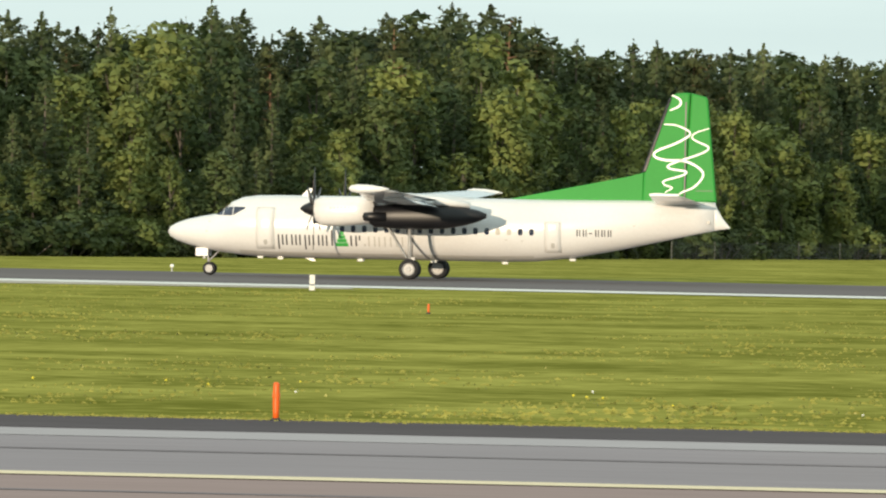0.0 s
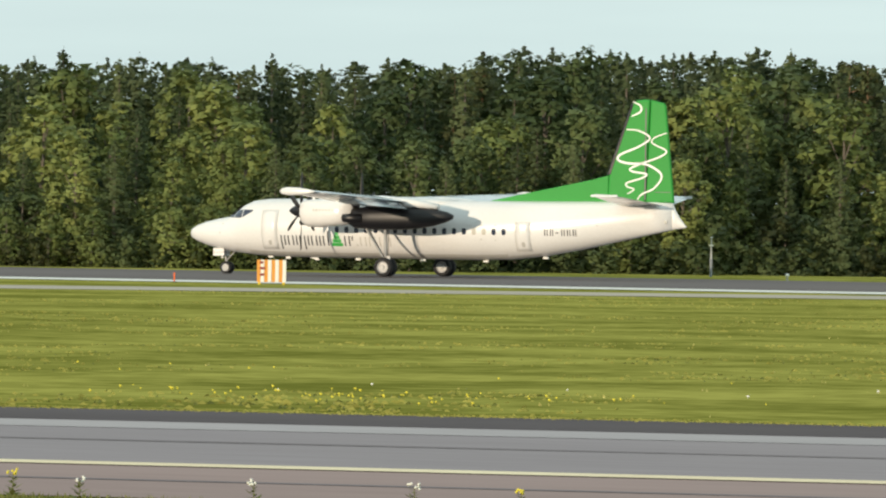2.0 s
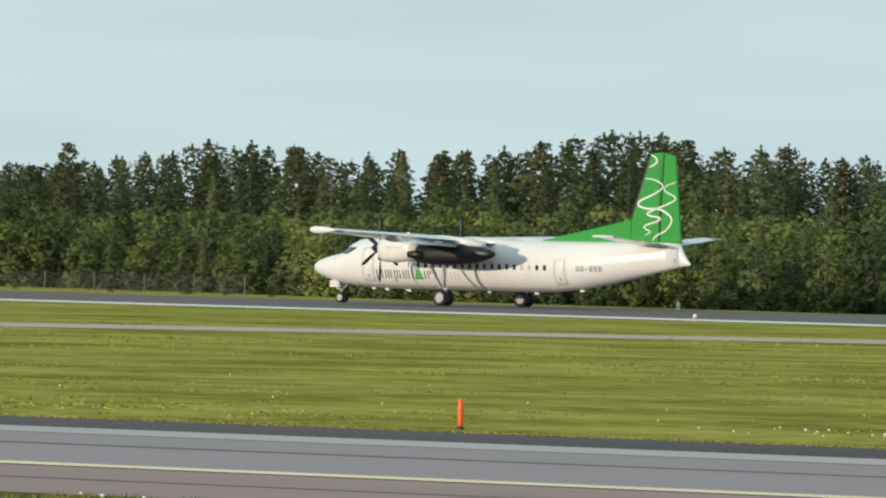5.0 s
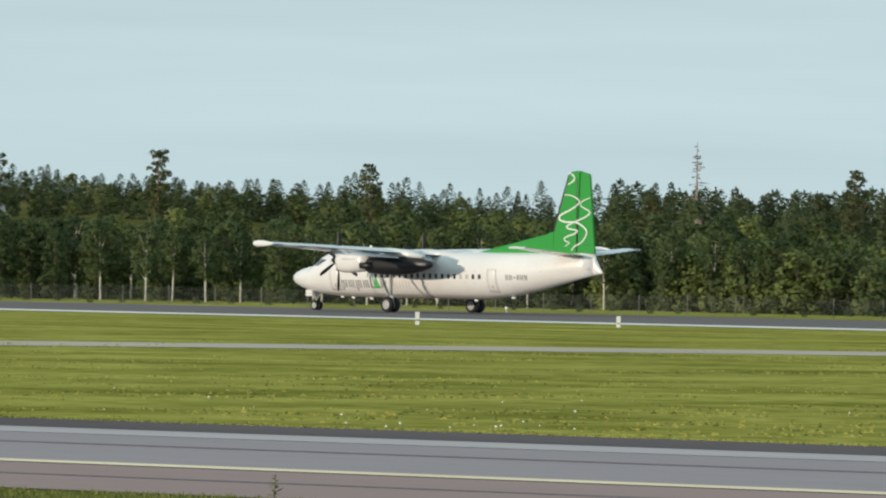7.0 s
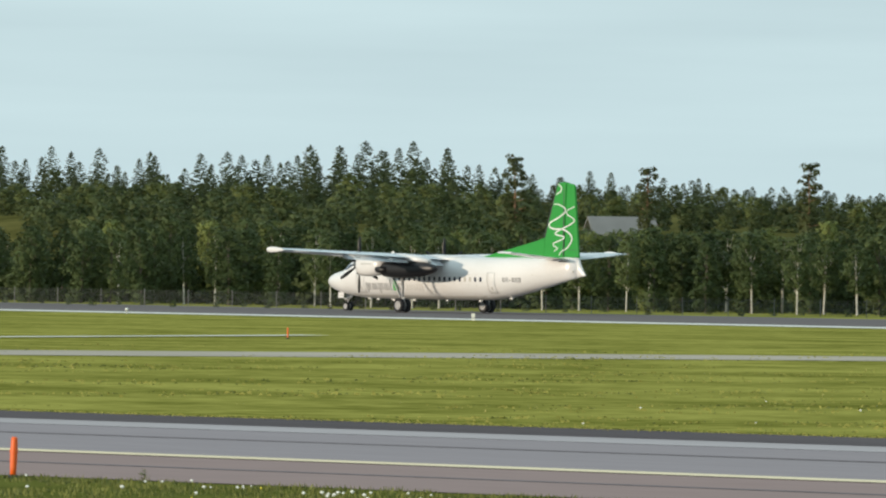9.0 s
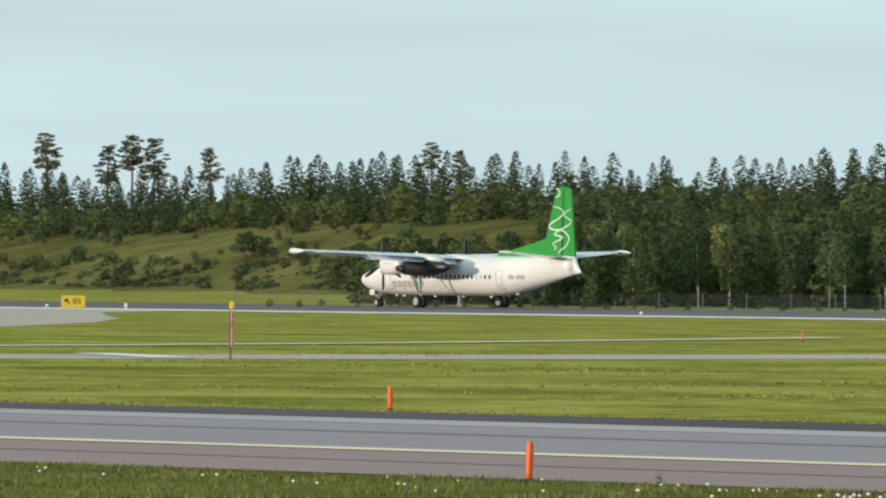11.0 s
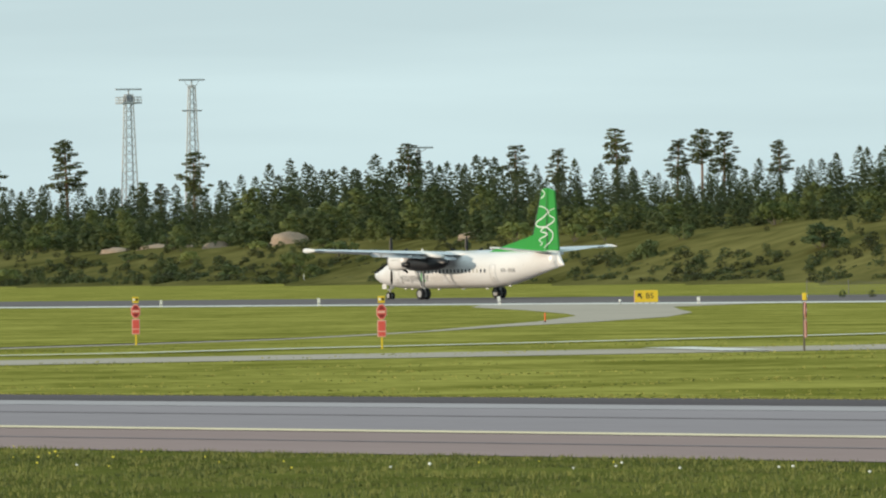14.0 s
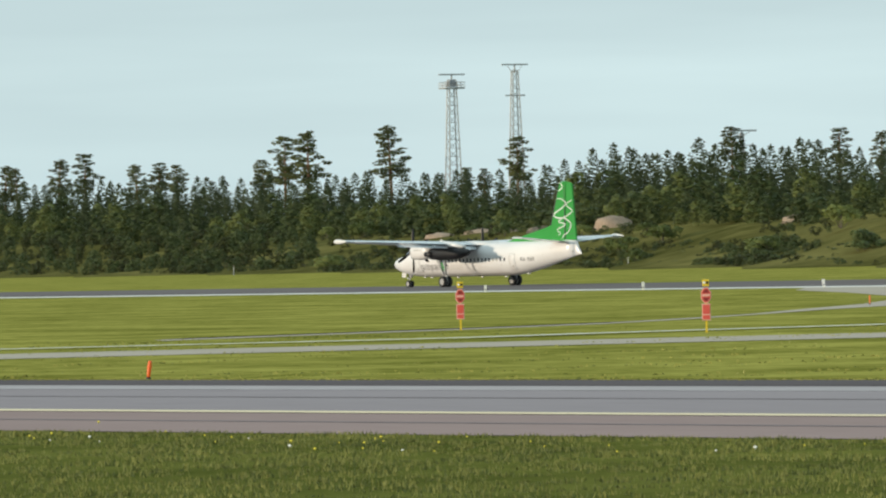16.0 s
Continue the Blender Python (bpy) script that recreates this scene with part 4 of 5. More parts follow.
# forest edge: bearing to distance; skyline: bearing to elevation of the tops
EDGE = ((5, 640), (7.5, 580), (10, 510), (12, 468), (14.2, 440), (17, 414), (20, 400), (23.4, 392), (26, 394), (28, 404), (30, 412), (34, 426), (36.5, 446), (39.5, 490), (42, 512), (44.4, 520), (48, 535), (52, 560))
SKY_EL = ((5, 1.18), (7.5, 1.22), (9, 1.24), (10.1, 1.28), (10.6, 1.49), (11.2, 1.42), (12.2, 1.33), (12.63, 1.46), (13.2, 1.34), (14.2, 1.38), (15.1, 1.45), (15.8, 1.41), (16.9, 1.31), (18.05, 1.13), (19.4, 1.06), (20.2, 1.22), (21.6, 1.22), (22.4, 1.22), (23.2, 1.13), (25.2, 1.11), (25.84, 1.14), (27.2, 1.03), (27.8, 0.86), (28.2, 1.10), (28.8, 1.09), (29.6, 0.90), (30.2, 0.97), (31.3, 0.87), (31.75, 0.70), (32.0, 0.80), (32.5, 0.69), (33.75, 0.77), (34.6, 0.81), (35.5, 0.90), (36.4, 0.77), (37.6, 0.68), (38.5, 0.77), (39.2, 0.69), (40.2, 0.55), (41.4, 0.61), (42.2, 0.54), (43.5, 0.62), (44.4, 0.48), (46, 0.56), (47.5, 0.68), (49, 0.8), (50.5, 0.8), (52, 0.74))
FRONT_EL = ((5, 0.25), (12, 0.12), (14, 0.2), (18, 0.22), (22, 0.30), (25, 0.35), (30, 0.35), (36, 0.34), (38.5, 0.29), (41, 0.27), (44, 0.29), (50, 0.29), (50.7, 0.28), (52.2, 0.24))


def rows_of_trees(az0, az1, off0, off1, spacing, share, kinds, jitter=0.09, cap=1e9):
    """Fill a belt of the wood; share: how high the tops reach, 0 the front hedge, 1 the skyline."""
    az = az0
    while az < az1:
        base = lerp_table(EDGE, az)[0]
        d = base + tree_rnd.uniform(off0, off1)
        top = lerp_table(FRONT_EL, az)[0] * (1 - share) + lerp_table(SKY_EL, az)[0] * share
        top *= 1 + tree_rnd.uniform(-jitter * 1.2, jitter * 0.7)
        h = min(cap, max(1.5, EYE + d * math.tan(radians(top)) - ground_z(az, d)))
        k = tree_rnd.choice(kinds)
        plant(k, az, d, h, tree_rnd.uniform(0.9, 1.25) * (1.4 if k in ("far_crest", "far_round") else 1.15 if h > 11 else 1.3))
        az += math.degrees(spacing / d) * tree_rnd.uniform(0.65, 1.35)


def forest():
    # old wood of spruce with broadleaf trees before it
    rows_of_trees(5.5, 27.5, 50, 66, 1.9, 1.03, ("far_crest", "far_crest", "far_round"), 0.07)
    rows_of_trees(5.5, 27.5, 66, 84, 1.8, 1.0, ("far_crest", "far_round"), 0.04)
    rows_of_trees(5.5, 27.5, 32, 48, 2.1, 1.0, ("spruce", "spruce", "alder", "spruce", "pine", "broadleaf"), 0.09)
    rows_of_trees(5.5, 27.5, 20, 32, 2.3, 0.82, ("spruce", "alder", "broadleaf", "spruce"), 0.16)
    rows_of_trees(5.5, 27.5, 10, 19, 2.6, 0.60, ("spruce", "broadleaf", "alder", "spruce"), 0.22)
    rows_of_trees(5.5, 27.5, 3, 9, 2.3, 0.22, ("broadleaf", "alder", "broadleaf", "spruce"), 0.32)
    rows_of_trees(5.5, 14.5, 0, 4, 2.4, -0.05, ("bush", "broadleaf"), 0.3, 3.0)
    # lower wood further on: a light green thicket under dark spruces
    rows_of_trees(27.5, 41.5, 82, 100, 1.9, 1.0, ("far_crest", "far_crest", "far_round"), 0.07)
    rows_of_trees(27.5, 41.5, 58, 80, 2.6, 1.0, ("pine", "spruce", "spruce"), 0.10)
    rows_of_trees(27.5, 41.5, 100, 130, 2.2, 1.02, ("far_crest",), 0.08)
    rows_of_trees(27.5, 41, 36, 56, 2.6, 0.66, ("spruce", "spruce", "alder", "spruce"), 0.16)
    for near, far, share in ((1, 6, -0.42), (6, 12, -0.26), (12, 20, -0.12), (20, 30, 0.02)):
        rows_of_trees(24, 41.6 + 0.1 * near, near, far, 1.9, share, ("sapling", "sapling", "sapling", "spruce" if share < 0 else "sapling"), 0.14)
    rows_of_trees(40, 45, 22, 34, 2.4, 0.42, ("alder", "alder", "broadleaf"), 0.14)
    rows_of_trees(45, 50.5, 22, 34, 2.3, 0.10, ("alder", "alder", "broadleaf"), 0.14)
    rows_of_trees(40, 52.1, 12, 22, 2.2, 0.04, ("alder", "birch", "alder"), 0.16)
    rows_of_trees(40, 52.1, 3, 10, 2.8, -0.06, ("alder", "birch", "birch"), 0.2)
    rows_of_trees(45.2, 47.6, 40, 75, 1.4, 0.03, ("alder", "broadleaf", "alder"), 0.06)
    rows_of_trees(39.5, 52.1, 24, 40, 1.3, -0.3, ("far_thicket",), 0.2, 3.4)
    rows_of_trees(39.5, 52.1, 36, 50, 1.5, -0.3, ("far_thicket",), 0.2, 3.6)
    # undergrowth that closes the foot of the wood
    rows_of_trees(5.5, 40, 0, 3, 1.7, 0.0, ("far_scrub", "far_thicket"), 0.3, 1.9)
    rows_of_trees(12, 41, 4, 9, 2.0, 0.1, ("far_thicket", "far_scrub", "far_alder"), 0.3, 3.4)
    rows_of_trees(38.2, 53.0, -24, -4, 2.4, 0.0, ("far_thicket", "far_scrub"), 0.3, 0.55)
    # single trees that stand out
    for kind, az, d, el in (("dead", 40.93, 560, 0.93), ("dead", 28.82, 466, 1.06), ("dead", 28.66, 468, 1.0), ("lone_pine", 43.35, 575, 0.75), ("lone_pine", 44.95, 600, 0.84), ("lone_pine", 46.16, 620, 0.79), ("lone_pine", 47.14, 640, 0.88),
                            ("lone_pine", 39.75, 560, 0.76), ("spruce", 12.65, 500, 1.56), ("spruce", 13.4, 505, 1.48), ("lone_pine", 20.0, 440, 1.22), ("spruce", 17.6, 450, 1.4), ("lone_pine", 28.6, 470, 1.13), ("lone_pine", 28.1, 470, 1.15), ("lone_pine", 27.9, 470, 1.10)):
        plant(kind, az, d, EYE + d * math.tan(radians(el)) - ground_z(az, d))


def far_woods():
    """The hill behind the bank: spruces along the skyline, bushes and young trees on the slope."""
    sky = ((38, 0.66), (40, 0.56), (41.5, 0.60), (42.5, 0.55), (43.5, 0.62), (44.4, 0.48), (45, 0.57), (46, 0.64), (47.2, 0.68), (47.7, 0.84), (48.4, 0.87), (49.2, 0.77), (50.2, 0.77), (51.5, 0.81), (52.5, 0.79), (53.2, 0.68), (54.2, 0.66), (55, 0.69), (56.1, 0.76), (57.0, 0.71), (57.5, 0.56), (59, 0.57), (61, 0.55), (64, 0.50))
    for off, share, sp, kinds, j in ((222, 1.04, 2.7, ("far_top",), 0.12), (206, 1.0, 2.8, ("far_top", "far_spruce"), 0.16), (188, 0.92, 2.9, ("far_top", "far_spruce"), 0.16), (170, 0.82, 3.0, ("far_spruce", "far_spruce", "far_alder"), 0.18), (150, 0.72, 2.6, ("far_spruce", "far_alder", "far_alder"), 0.2), (130, 0.58, 2.6, ("far_alder", "far_spruce"), 0.22), (114, 0.60, 2.4, ("far_alder",), 0.25), (101, 0.48, 3.4, ("far_alder", "far_thicket"), 0.3)):
        az = 39.5
        while az < 63.5:
            foot, crest = lerp_table(BANK_TABLE, az)
            d = foot + off + tree_rnd.uniform(-12, 12)
            el = lerp_table(sky, az)[0] * share * (1 + tree_rnd.uniform(-j, j * 0.5))
            h = max(3.2 if off > 108 else 1.9, EYE + d * math.tan(radians(el)) - ground_z(az, d))
            if not (off < 110 and 50.8 < az < 52.0) and not (off < 105 and tree_rnd.random() < 0.25):
                plant(tree_rnd.choice(kinds), az, d, h, 1.8 * (1.0 if h > 4 else 1.2))
            az += math.degrees(sp / d) * tree_rnd.uniform(0.6, 1.4)
    # bushes on the slope and before it
    for i in range(36):
        az = tree_rnd.uniform(52.2, 63)
        foot, _ = lerp_table(BANK_TABLE, az)
        d = foot + tree_rnd.uniform(12, 100)
        plant("bush", az, d, tree_rnd.uniform(1.3, 3.2), tree_rnd.uniform(1.0, 1.8))
    # scrub over the slope, and a thicket of young trees where the bank runs low
    for i in range(1300):
        az = tree_rnd.uniform(49.5, 63.5)
        foot, _ = lerp_table(BANK_TABLE, az)
        f = tree_rnd.random()
        d = foot + 2 + 108 * f ** 1.5
        k = noise.noise(Vector((az * 1.7, f * 2.4, 5)))
        if (k > 0.05 or tree_rnd.random() < 0.08) and not (50.8 < az < 52.0 and f > 0.25):
            plant("far_scrub", az, d, tree_rnd.uniform(0.35, 0.9) + max(0, k) * 1.3, tree_rnd.uniform(1.4, 2.6))
    for i in range(1700):
        az = tree_rnd.uniform(49.5, 63.5)
        foot, _ = lerp_table(BANK_TABLE, az)
        k = noise.noise(Vector((az * 2.1, 7.7, 1)))
        if k > -0.22:
            plant("far_thicket" if tree_rnd.random() < 0.5 else "far_scrub", az, foot - 2 + 48 * tree_rnd.random() ** 1.3, tree_rnd.uniform(0.45, 1.2) + max(0, k) * 1.2, tree_rnd.uniform(1.5, 2.6))
    for i in range(420):
        az = tree_rnd.uniform(59.2, 63.5)
        foot, _ = lerp_table(BANK_TABLE, az)
        plant("far_thicket" if tree_rnd.random() < 0.5 else "far_scrub", az, foot + 110 * tree_rnd.random(), tree_rnd.uniform(1.4, 3.2), tree_rnd.uniform(1.1, 1.7))
    for i in range(170):
        az = tree_rnd.uniform(46.5, 50.8)
        plant("far_thicket", az, lerp_table(BANK_TABLE, az)[0] + tree_rnd.uniform(5, 105), tree_rnd.uniform(1.8, 3.6), tree_rnd.uniform(1.2, 1.6))
    # tall single pines against the sky
    for az, d, el in ((54.49, 1010, 0.99), (53.86, 980, 0.97), (53.7, 975, 0.95), (54.05, 985, 0.9), (53.27, 950, 0.88), (55.25, 1040, 0.87), (54.95, 1040, 0.84), (56.05, 1080, 0.90), (51.62, 900, 0.93), (51.4, 900, 0.87),
                      (58.60, 1330, 0.97), (59.22, 1370, 0.94), (59.4, 1370, 0.90), (59.55, 1375, 0.72), (60.2, 1420, 0.70), (60.35, 1420, 0.72), (60.5, 1420, 0.71), (60.9, 1440, 0.80), (61.1, 1440, 0.76), (61.4, 1460, 0.70), (61.5, 1460, 0.72), (57.66, 1290, 0.86), (58.05, 1290, 0.63), (57.9, 1290, 0.62)):
        d = lerp_table(BANK_TABLE, az)[0] + 232
        plant("lone_pine", az, d, EYE + d * math.tan(radians(el)) - ground_z(az, d), 1.75)


def join_far_woods():
    """The back of the wood and the far hill: crowns that nobody could count, one mesh for each foliage."""
    for material in (FAR_NEEDLE, FAR_LEAF, FAR_LEAF_DARK, LEAF_SCRUB):
        cos, nors = [], []
        for me, m in FAR_WOODS:
            if me.materials[0] != material:
                continue
            co = np.empty(len(me.vertices) * 3, np.float32)
            me.vertices.foreach_get("co", co)
            a = np.array(m.to_3x3())
            cos.append(co.reshape(-1, 3) @ a.T + np.array(m.translation))
            nors.append(unit_rows(FACING[me.name] @ np.linalg.inv(a)))
        if not cos:
            continue
        cos = np.concatenate(cos)
        me = bpy.data.meshes.new("far_woods")
        me.from_pydata(cos.tolist(), [], np.arange(len(cos)).reshape(-1, 3).tolist())
        me.materials.append(material)
        me.polygons.foreach_set("use_smooth", [True] * len(me.polygons))
        me.update()
        me.normals_split_custom_set_from_vertices(np.concatenate(nors).tolist())
        tagged(new("far_woods", me), "dense dark green woods on the far hill", "woods", kind="stuff")


forest()
far_woods()
join_far_woods()

# ---- runway exit, kerb and markings on the grass ----
def ribbon_road(name, centre, width, z, material, label, category):
    pp = smooth_path([(x, y, 0) for x, y in centre])
    a, b = [], []
    for i, p in enumerate(pp):
        d = (pp[min(i + 1, len(pp) - 1)] - pp[max(i - 1, 0)]).normalized()
        nr = Vector((-d.y, d.x, 0))
        a.append((p + nr * width)[:2])
        b.append((p - nr * width)[:2])
    return strip(a, b, z, material, name, label, category)


# the exit's pavement as a ring of quads between its two sides
ia = [(-424, 291.2), (-403.9, 276.5), (-372.1, 258.7), (-343.5, 241.5), (-329.5, 232.3), (-303.7, 211.8), (-289.0, 198.4), (-273.5, 184.8), (-265.8, 176.8), (-256.6, 166.5), (-250.5, 155.8), (-243, 138)]
ob_ = [(-392, 291.2), (-377, 273), (-356.5, 258.6), (-336.7, 245.1), (-314.4, 227.3), (-297.1, 210.5), (-284.0, 196.2), (-268.0, 180.5), (-261.6, 174.0), (-253.0, 164.0), (-247.3, 154.0), (-239.8, 136.6)]
strip(ia, ob_, 0.013, ROAD_GREY, "runway_exit", "pale grey asphalt runway exit curving away", "taxiway")
# shade along the exit's far edge, painted as a flat dark strip
strip(ia[2:], [(x - 3.6, y + 3.6) for x, y in ia[2:]], 0.011, EDGE_SHADE, "exit_shade_strip", "dark strip of painted shade along the runway exit", "edge")
ribbon_road("drain_kerb", [(-243, 214), (-235.5, 195), (-229.5, 178), (-226.6, 165), (-225.0, 154.5), (-224.3, 146), (-222.5, 138), (-224.5, 131), (-229, 118)], 0.75, 0.05, LINE_WHITE, "pale concrete drain edge across the grass", "kerb")
ribbon_road("road_bar", [(-207.1, 149.7), (-202, 147.6), (-196.5, 145.2)], 0.85, 0.034, LINE_WHITE, "white painted bar on the road", "marking")


# ---- airfield things ----
def facing(x, y, turn=0.0):
    """A pose at (x, y) whose -y side looks at the watcher's corner of the field."""
    return pose(x, y, 0, 0, 0, math.degrees(math.atan2(-x, y)) + turn)


def lathe(profile, n=14):
    return loft([[(math.cos(2 * math.pi * i / n) * r, math.sin(2 * math.pi * i / n) * r, z) for i in range(n)] for z, r in profile])


def orange_marker(x, y, h=0.56, lean=0.0, k=1.0):
    t = thing("edge_marker", "orange plastic edge marker post standing in short grass", "marker", facing(x, y) @ pose(0, 0, 0, 0, lean, 0), "orange edge markers")
    part("base", lathe(((-0.05, 0.07), (0.03, 0.07), (0.05, 0.05))), SIGN_BLACK, t, "black rubber base")
    part("tube", lathe(((0.0, 0.040 * k), (0.25 * h, 0.046 * k), (0.45 * h, 0.052 * k), (0.9 * h, 0.047 * k), (0.97 * h, 0.044 * k), (h, 0.03 * k))), ORANGE, t, smooth=True)
    part("band", lathe(((0.60 * h, 0.054 * k), (0.61 * h, 0.056 * k), (0.72 * h, 0.056 * k), (0.73 * h, 0.054 * k))), ORANGE, t)


for x, y, h, l in ((-22.9, 106.7, 0.56, 0), (-77.7, 104.0, 0.52, 0), (-124.7, 97.7, 0.51, 0), (-166.2, 94.2, 0.46, 7), (-26.3, 74.5, 0.60, 0), (-83.0, 67.5, 0.58, 1.5), (-43.1, 222, 0.30, 0), (-233.6, 204.2, 0.46, 0), (-300.2, 209.8, 0.46, 0), (-134.6, 288.5, 0.42, 0), (-93, 287, 0.35, 0)):
    orange_marker(x, y, h, l, 0.65 if y > 200 else 1.0)


def white_marker(x, y, h=0.56, lean=0.0):
    t = thing("runway_marker", "slim white runway edge marker beside the asphalt", "marker", facing(x, y) @ pose(0, 0, 0, 0, lean, 0), "white runway markers")
    part("plate", box(-0.10, -0.03, 0.0, 0.10, 0.03, h, 0.012), WHITE_PLASTIC, t)
    part("band", box(-0.104, -0.034, 0.30 * h, 0.104, 0.034, 0.42 * h, 0.004), HUT_GREY, t, "grey band")


for x, y, h, l in ((-58.7, 279.5, 0.58, 0), (-80.9, 280.5, 0.56, 0), (-245.5, 277.5, 0.55, 0), (-250.5, 268.6, 0.62, 0), (-316, 290, 0.4, 0), (-420.5, 290.2, 0.58, -7), (-442.5, 290.2, 0.56, 0), (-463, 290.2, 0.5, 0), (-398, 290.2, 0.45, 0), (-245.8, 349, 0.42, 0)):
    white_marker(x, y, h, l)


def edge_lamp(x, y):
    t = thing("runway_lamp", "low white runway edge lamp on a short stem", "lamp", facing(x, y), "runway edge lamps")
    part("stem", lathe(((0, 0.05), (0.16, 0.04), (0.18, 0.06))), GALV, t)
    part("lens", lathe(((0.18, 0.09), (0.26, 0.10), (0.32, 0.07), (0.34, 0.02))), LIGHT_LENS, t, "clear glass lens", smooth=True)


for x, y in ((-93.0, 288.6), (-130, 349), (-80, 349), (-206, 349), (-203, 289.6), (-262, 349), (-318, 349), (-165, 289), (-345, 289), (-405, 289)):
    edge_lamp(x, y)


def stop_sign(x, y, edge_on=False):
    t = thing("stop_sign", "red stop sign over a red board on a yellow post" if not edge_on else "stop sign turned away on a dark weathered post", "sign", facing(x, y, 82 if edge_on else 0), "stop signs beside the road")
    part("post", box(-0.035, 0.02, -0.2, 0.035, 0.08, 1.55, 0.008), SIGN_YELLOW if not edge_on else BARK, t, "yellow steel post" if not edge_on else "dark weathered post")
    bm = bmesh.new()
    add_box(bm, -0.15, -0.02, 0.42, 0.15, 0.015, 1.0, 0.012)
    board = part("board", bm, PALE_SIGN, t, "pale red bordered board")
    part("field", box(-0.122, -0.03, 0.455, 0.122, -0.02, 0.60, 0.003), SIGN_RED, board)
    part("field", box(-0.122, -0.03, 0.64, 0.122, -0.02, 0.965, 0.003), SIGN_RED, board)
    ring = [(math.cos(math.pi * (i + 0.5) / 4) * 0.195, math.sin(math.pi * (i + 0.5) / 4) * 0.29) for i in range(8)]
    face = part("octagon", loft([[(a, -0.015, 1.29 + b) for a, b in ring], [(a, 0.015, 1.29 + b) for a, b in ring]]), PALE_SIGN, t, "pale bordered octagonal plate")
    part("octagon_field", loft([[(a * 0.86, -0.026, 1.29 + b * 0.88) for a, b in ring], [(a * 0.86, -0.014, 1.29 + b * 0.88) for a, b in ring]]), SIGN_RED, face)
    for s in (-1, 1):
        part("dark_mark", loft([[(a, yy, 1.29 + s * b) for a, b in ((-0.11, 0.08), (0.11, 0.08), (0.05, 0.20), (-0.05, 0.20))] for yy in (-0.034, -0.024)]), SIGN_DARK_RED, face)
    part("white_bar", box(-0.135, -0.034, 1.25, 0.135, -0.025, 1.33, 0.002), PALE_SIGN, face)
    lamp = part("lamp_box", box(-0.12, -0.06, 1.60, 0.12, 0.08, 1.84, 0.03), SIGN_YELLOW, t, "yellow lamp housing")
    for s in (-1, 1):
        part("lamp", lathe_y(s * 0.055, 1.73, 0.045), SIGN_BLACK if s > 0 else LIGHT_LENS, lamp)


def lathe_y(x, z, r):
    bm = bmesh.new()
    add_tube(bm, (x, -0.085, z), (x, -0.055, z), r, r, 12)
    return bm


PALE_SIGN = mat("pale_red_border", (0.80, 0.42, 0.36), 0.5, vary=0.05)
stop_sign(-246.4, 153.3)
stop_sign(-220.5, 147.2)
stop_sign(-193.7, 145.4, True)


def text_part(body, size, m, parent, material):
    cu = bpy.data.curves.new("letters", "FONT")
    cu.body, cu.size, cu.extrude, cu.align_x, cu.align_y = body, size, 0.004, "CENTER", "CENTER"
    tmp = bpy.data.objects.new("letters", cu)
    me = bpy.data.meshes.new_from_object(tmp)
    bpy.data.objects.remove(tmp)
    me.transform(m)
    me.materials.append(material)
    o = new("letters", me)
    o.parent = parent
    return tagged(o, "black sign letters")


def exit_board():
    t = thing("exit_sign", "yellow runway exit sign with black arrow and letters", "sign", facing(-403.6, 290.1))
    part("panel", box(-0.76, -0.10, 0.12, 0.76, 0.10, 0.90, 0.03), SIGN_YELLOW, t)
    for x in (-0.6, -0.2, 0.2, 0.6):
        part("foot", box(x - 0.04, -0.05, -0.1, x + 0.04, 0.05, 0.14, 0.01), GALV, t, "grey steel foot")
    part("side_cap", box(-0.80, -0.11, 0.10, -0.755, 0.11, 0.92, 0.01), PALE_SIGN, t)
    text_part("B5", 0.52, Matrix.Translation((0.22, -0.108, 0.52)) @ pose(0, 0, 0, 90, 0, 0), t, SIGN_BLACK)
    part("arrow", loft([[(a, yy, b) for a, b in ((-0.56, 0.70), (-0.28, 0.70), (-0.38, 0.60), (-0.24, 0.40), (-0.32, 0.34), (-0.45, 0.54), (-0.56, 0.44))] for yy in (-0.112, -0.101)]), SIGN_BLACK, t, "black arrow")


exit_board()


def striped_board():
    """The back of a sign board: upright orange and white ribs."""
    t = thing("striped_board", "board of upright orange and white stripes by the runway", "sign", facing(-129.5, 287.0))
    for k in range(8):
        x = -0.60 + 0.15 * k
        part("stripe", box(x, -0.05 - 0.02 * (k % 2), 0.10, x + 0.15, 0.06, 1.02, 0.012), STRIPE_ORANGE if k % 2 == 0 else WHITE_PLASTIC, t, "orange stripe" if k % 2 == 0 else "white stripe")
    for x in (-0.5, 0.5):
        part("foot", box(x - 0.05, -0.04, -0.1, x + 0.05, 0.04, 0.14, 0.01), SIGN_YELLOW, t)
    for z, w in ((0.62, 0.22), (0.36, 0.18), (0.86, 0.14)):
        part("dark_patch", box(-0.48, -0.076, z, -0.48 + w, -0.068, z + 0.10), SIGN_DARK_RED, t)


striped_board()


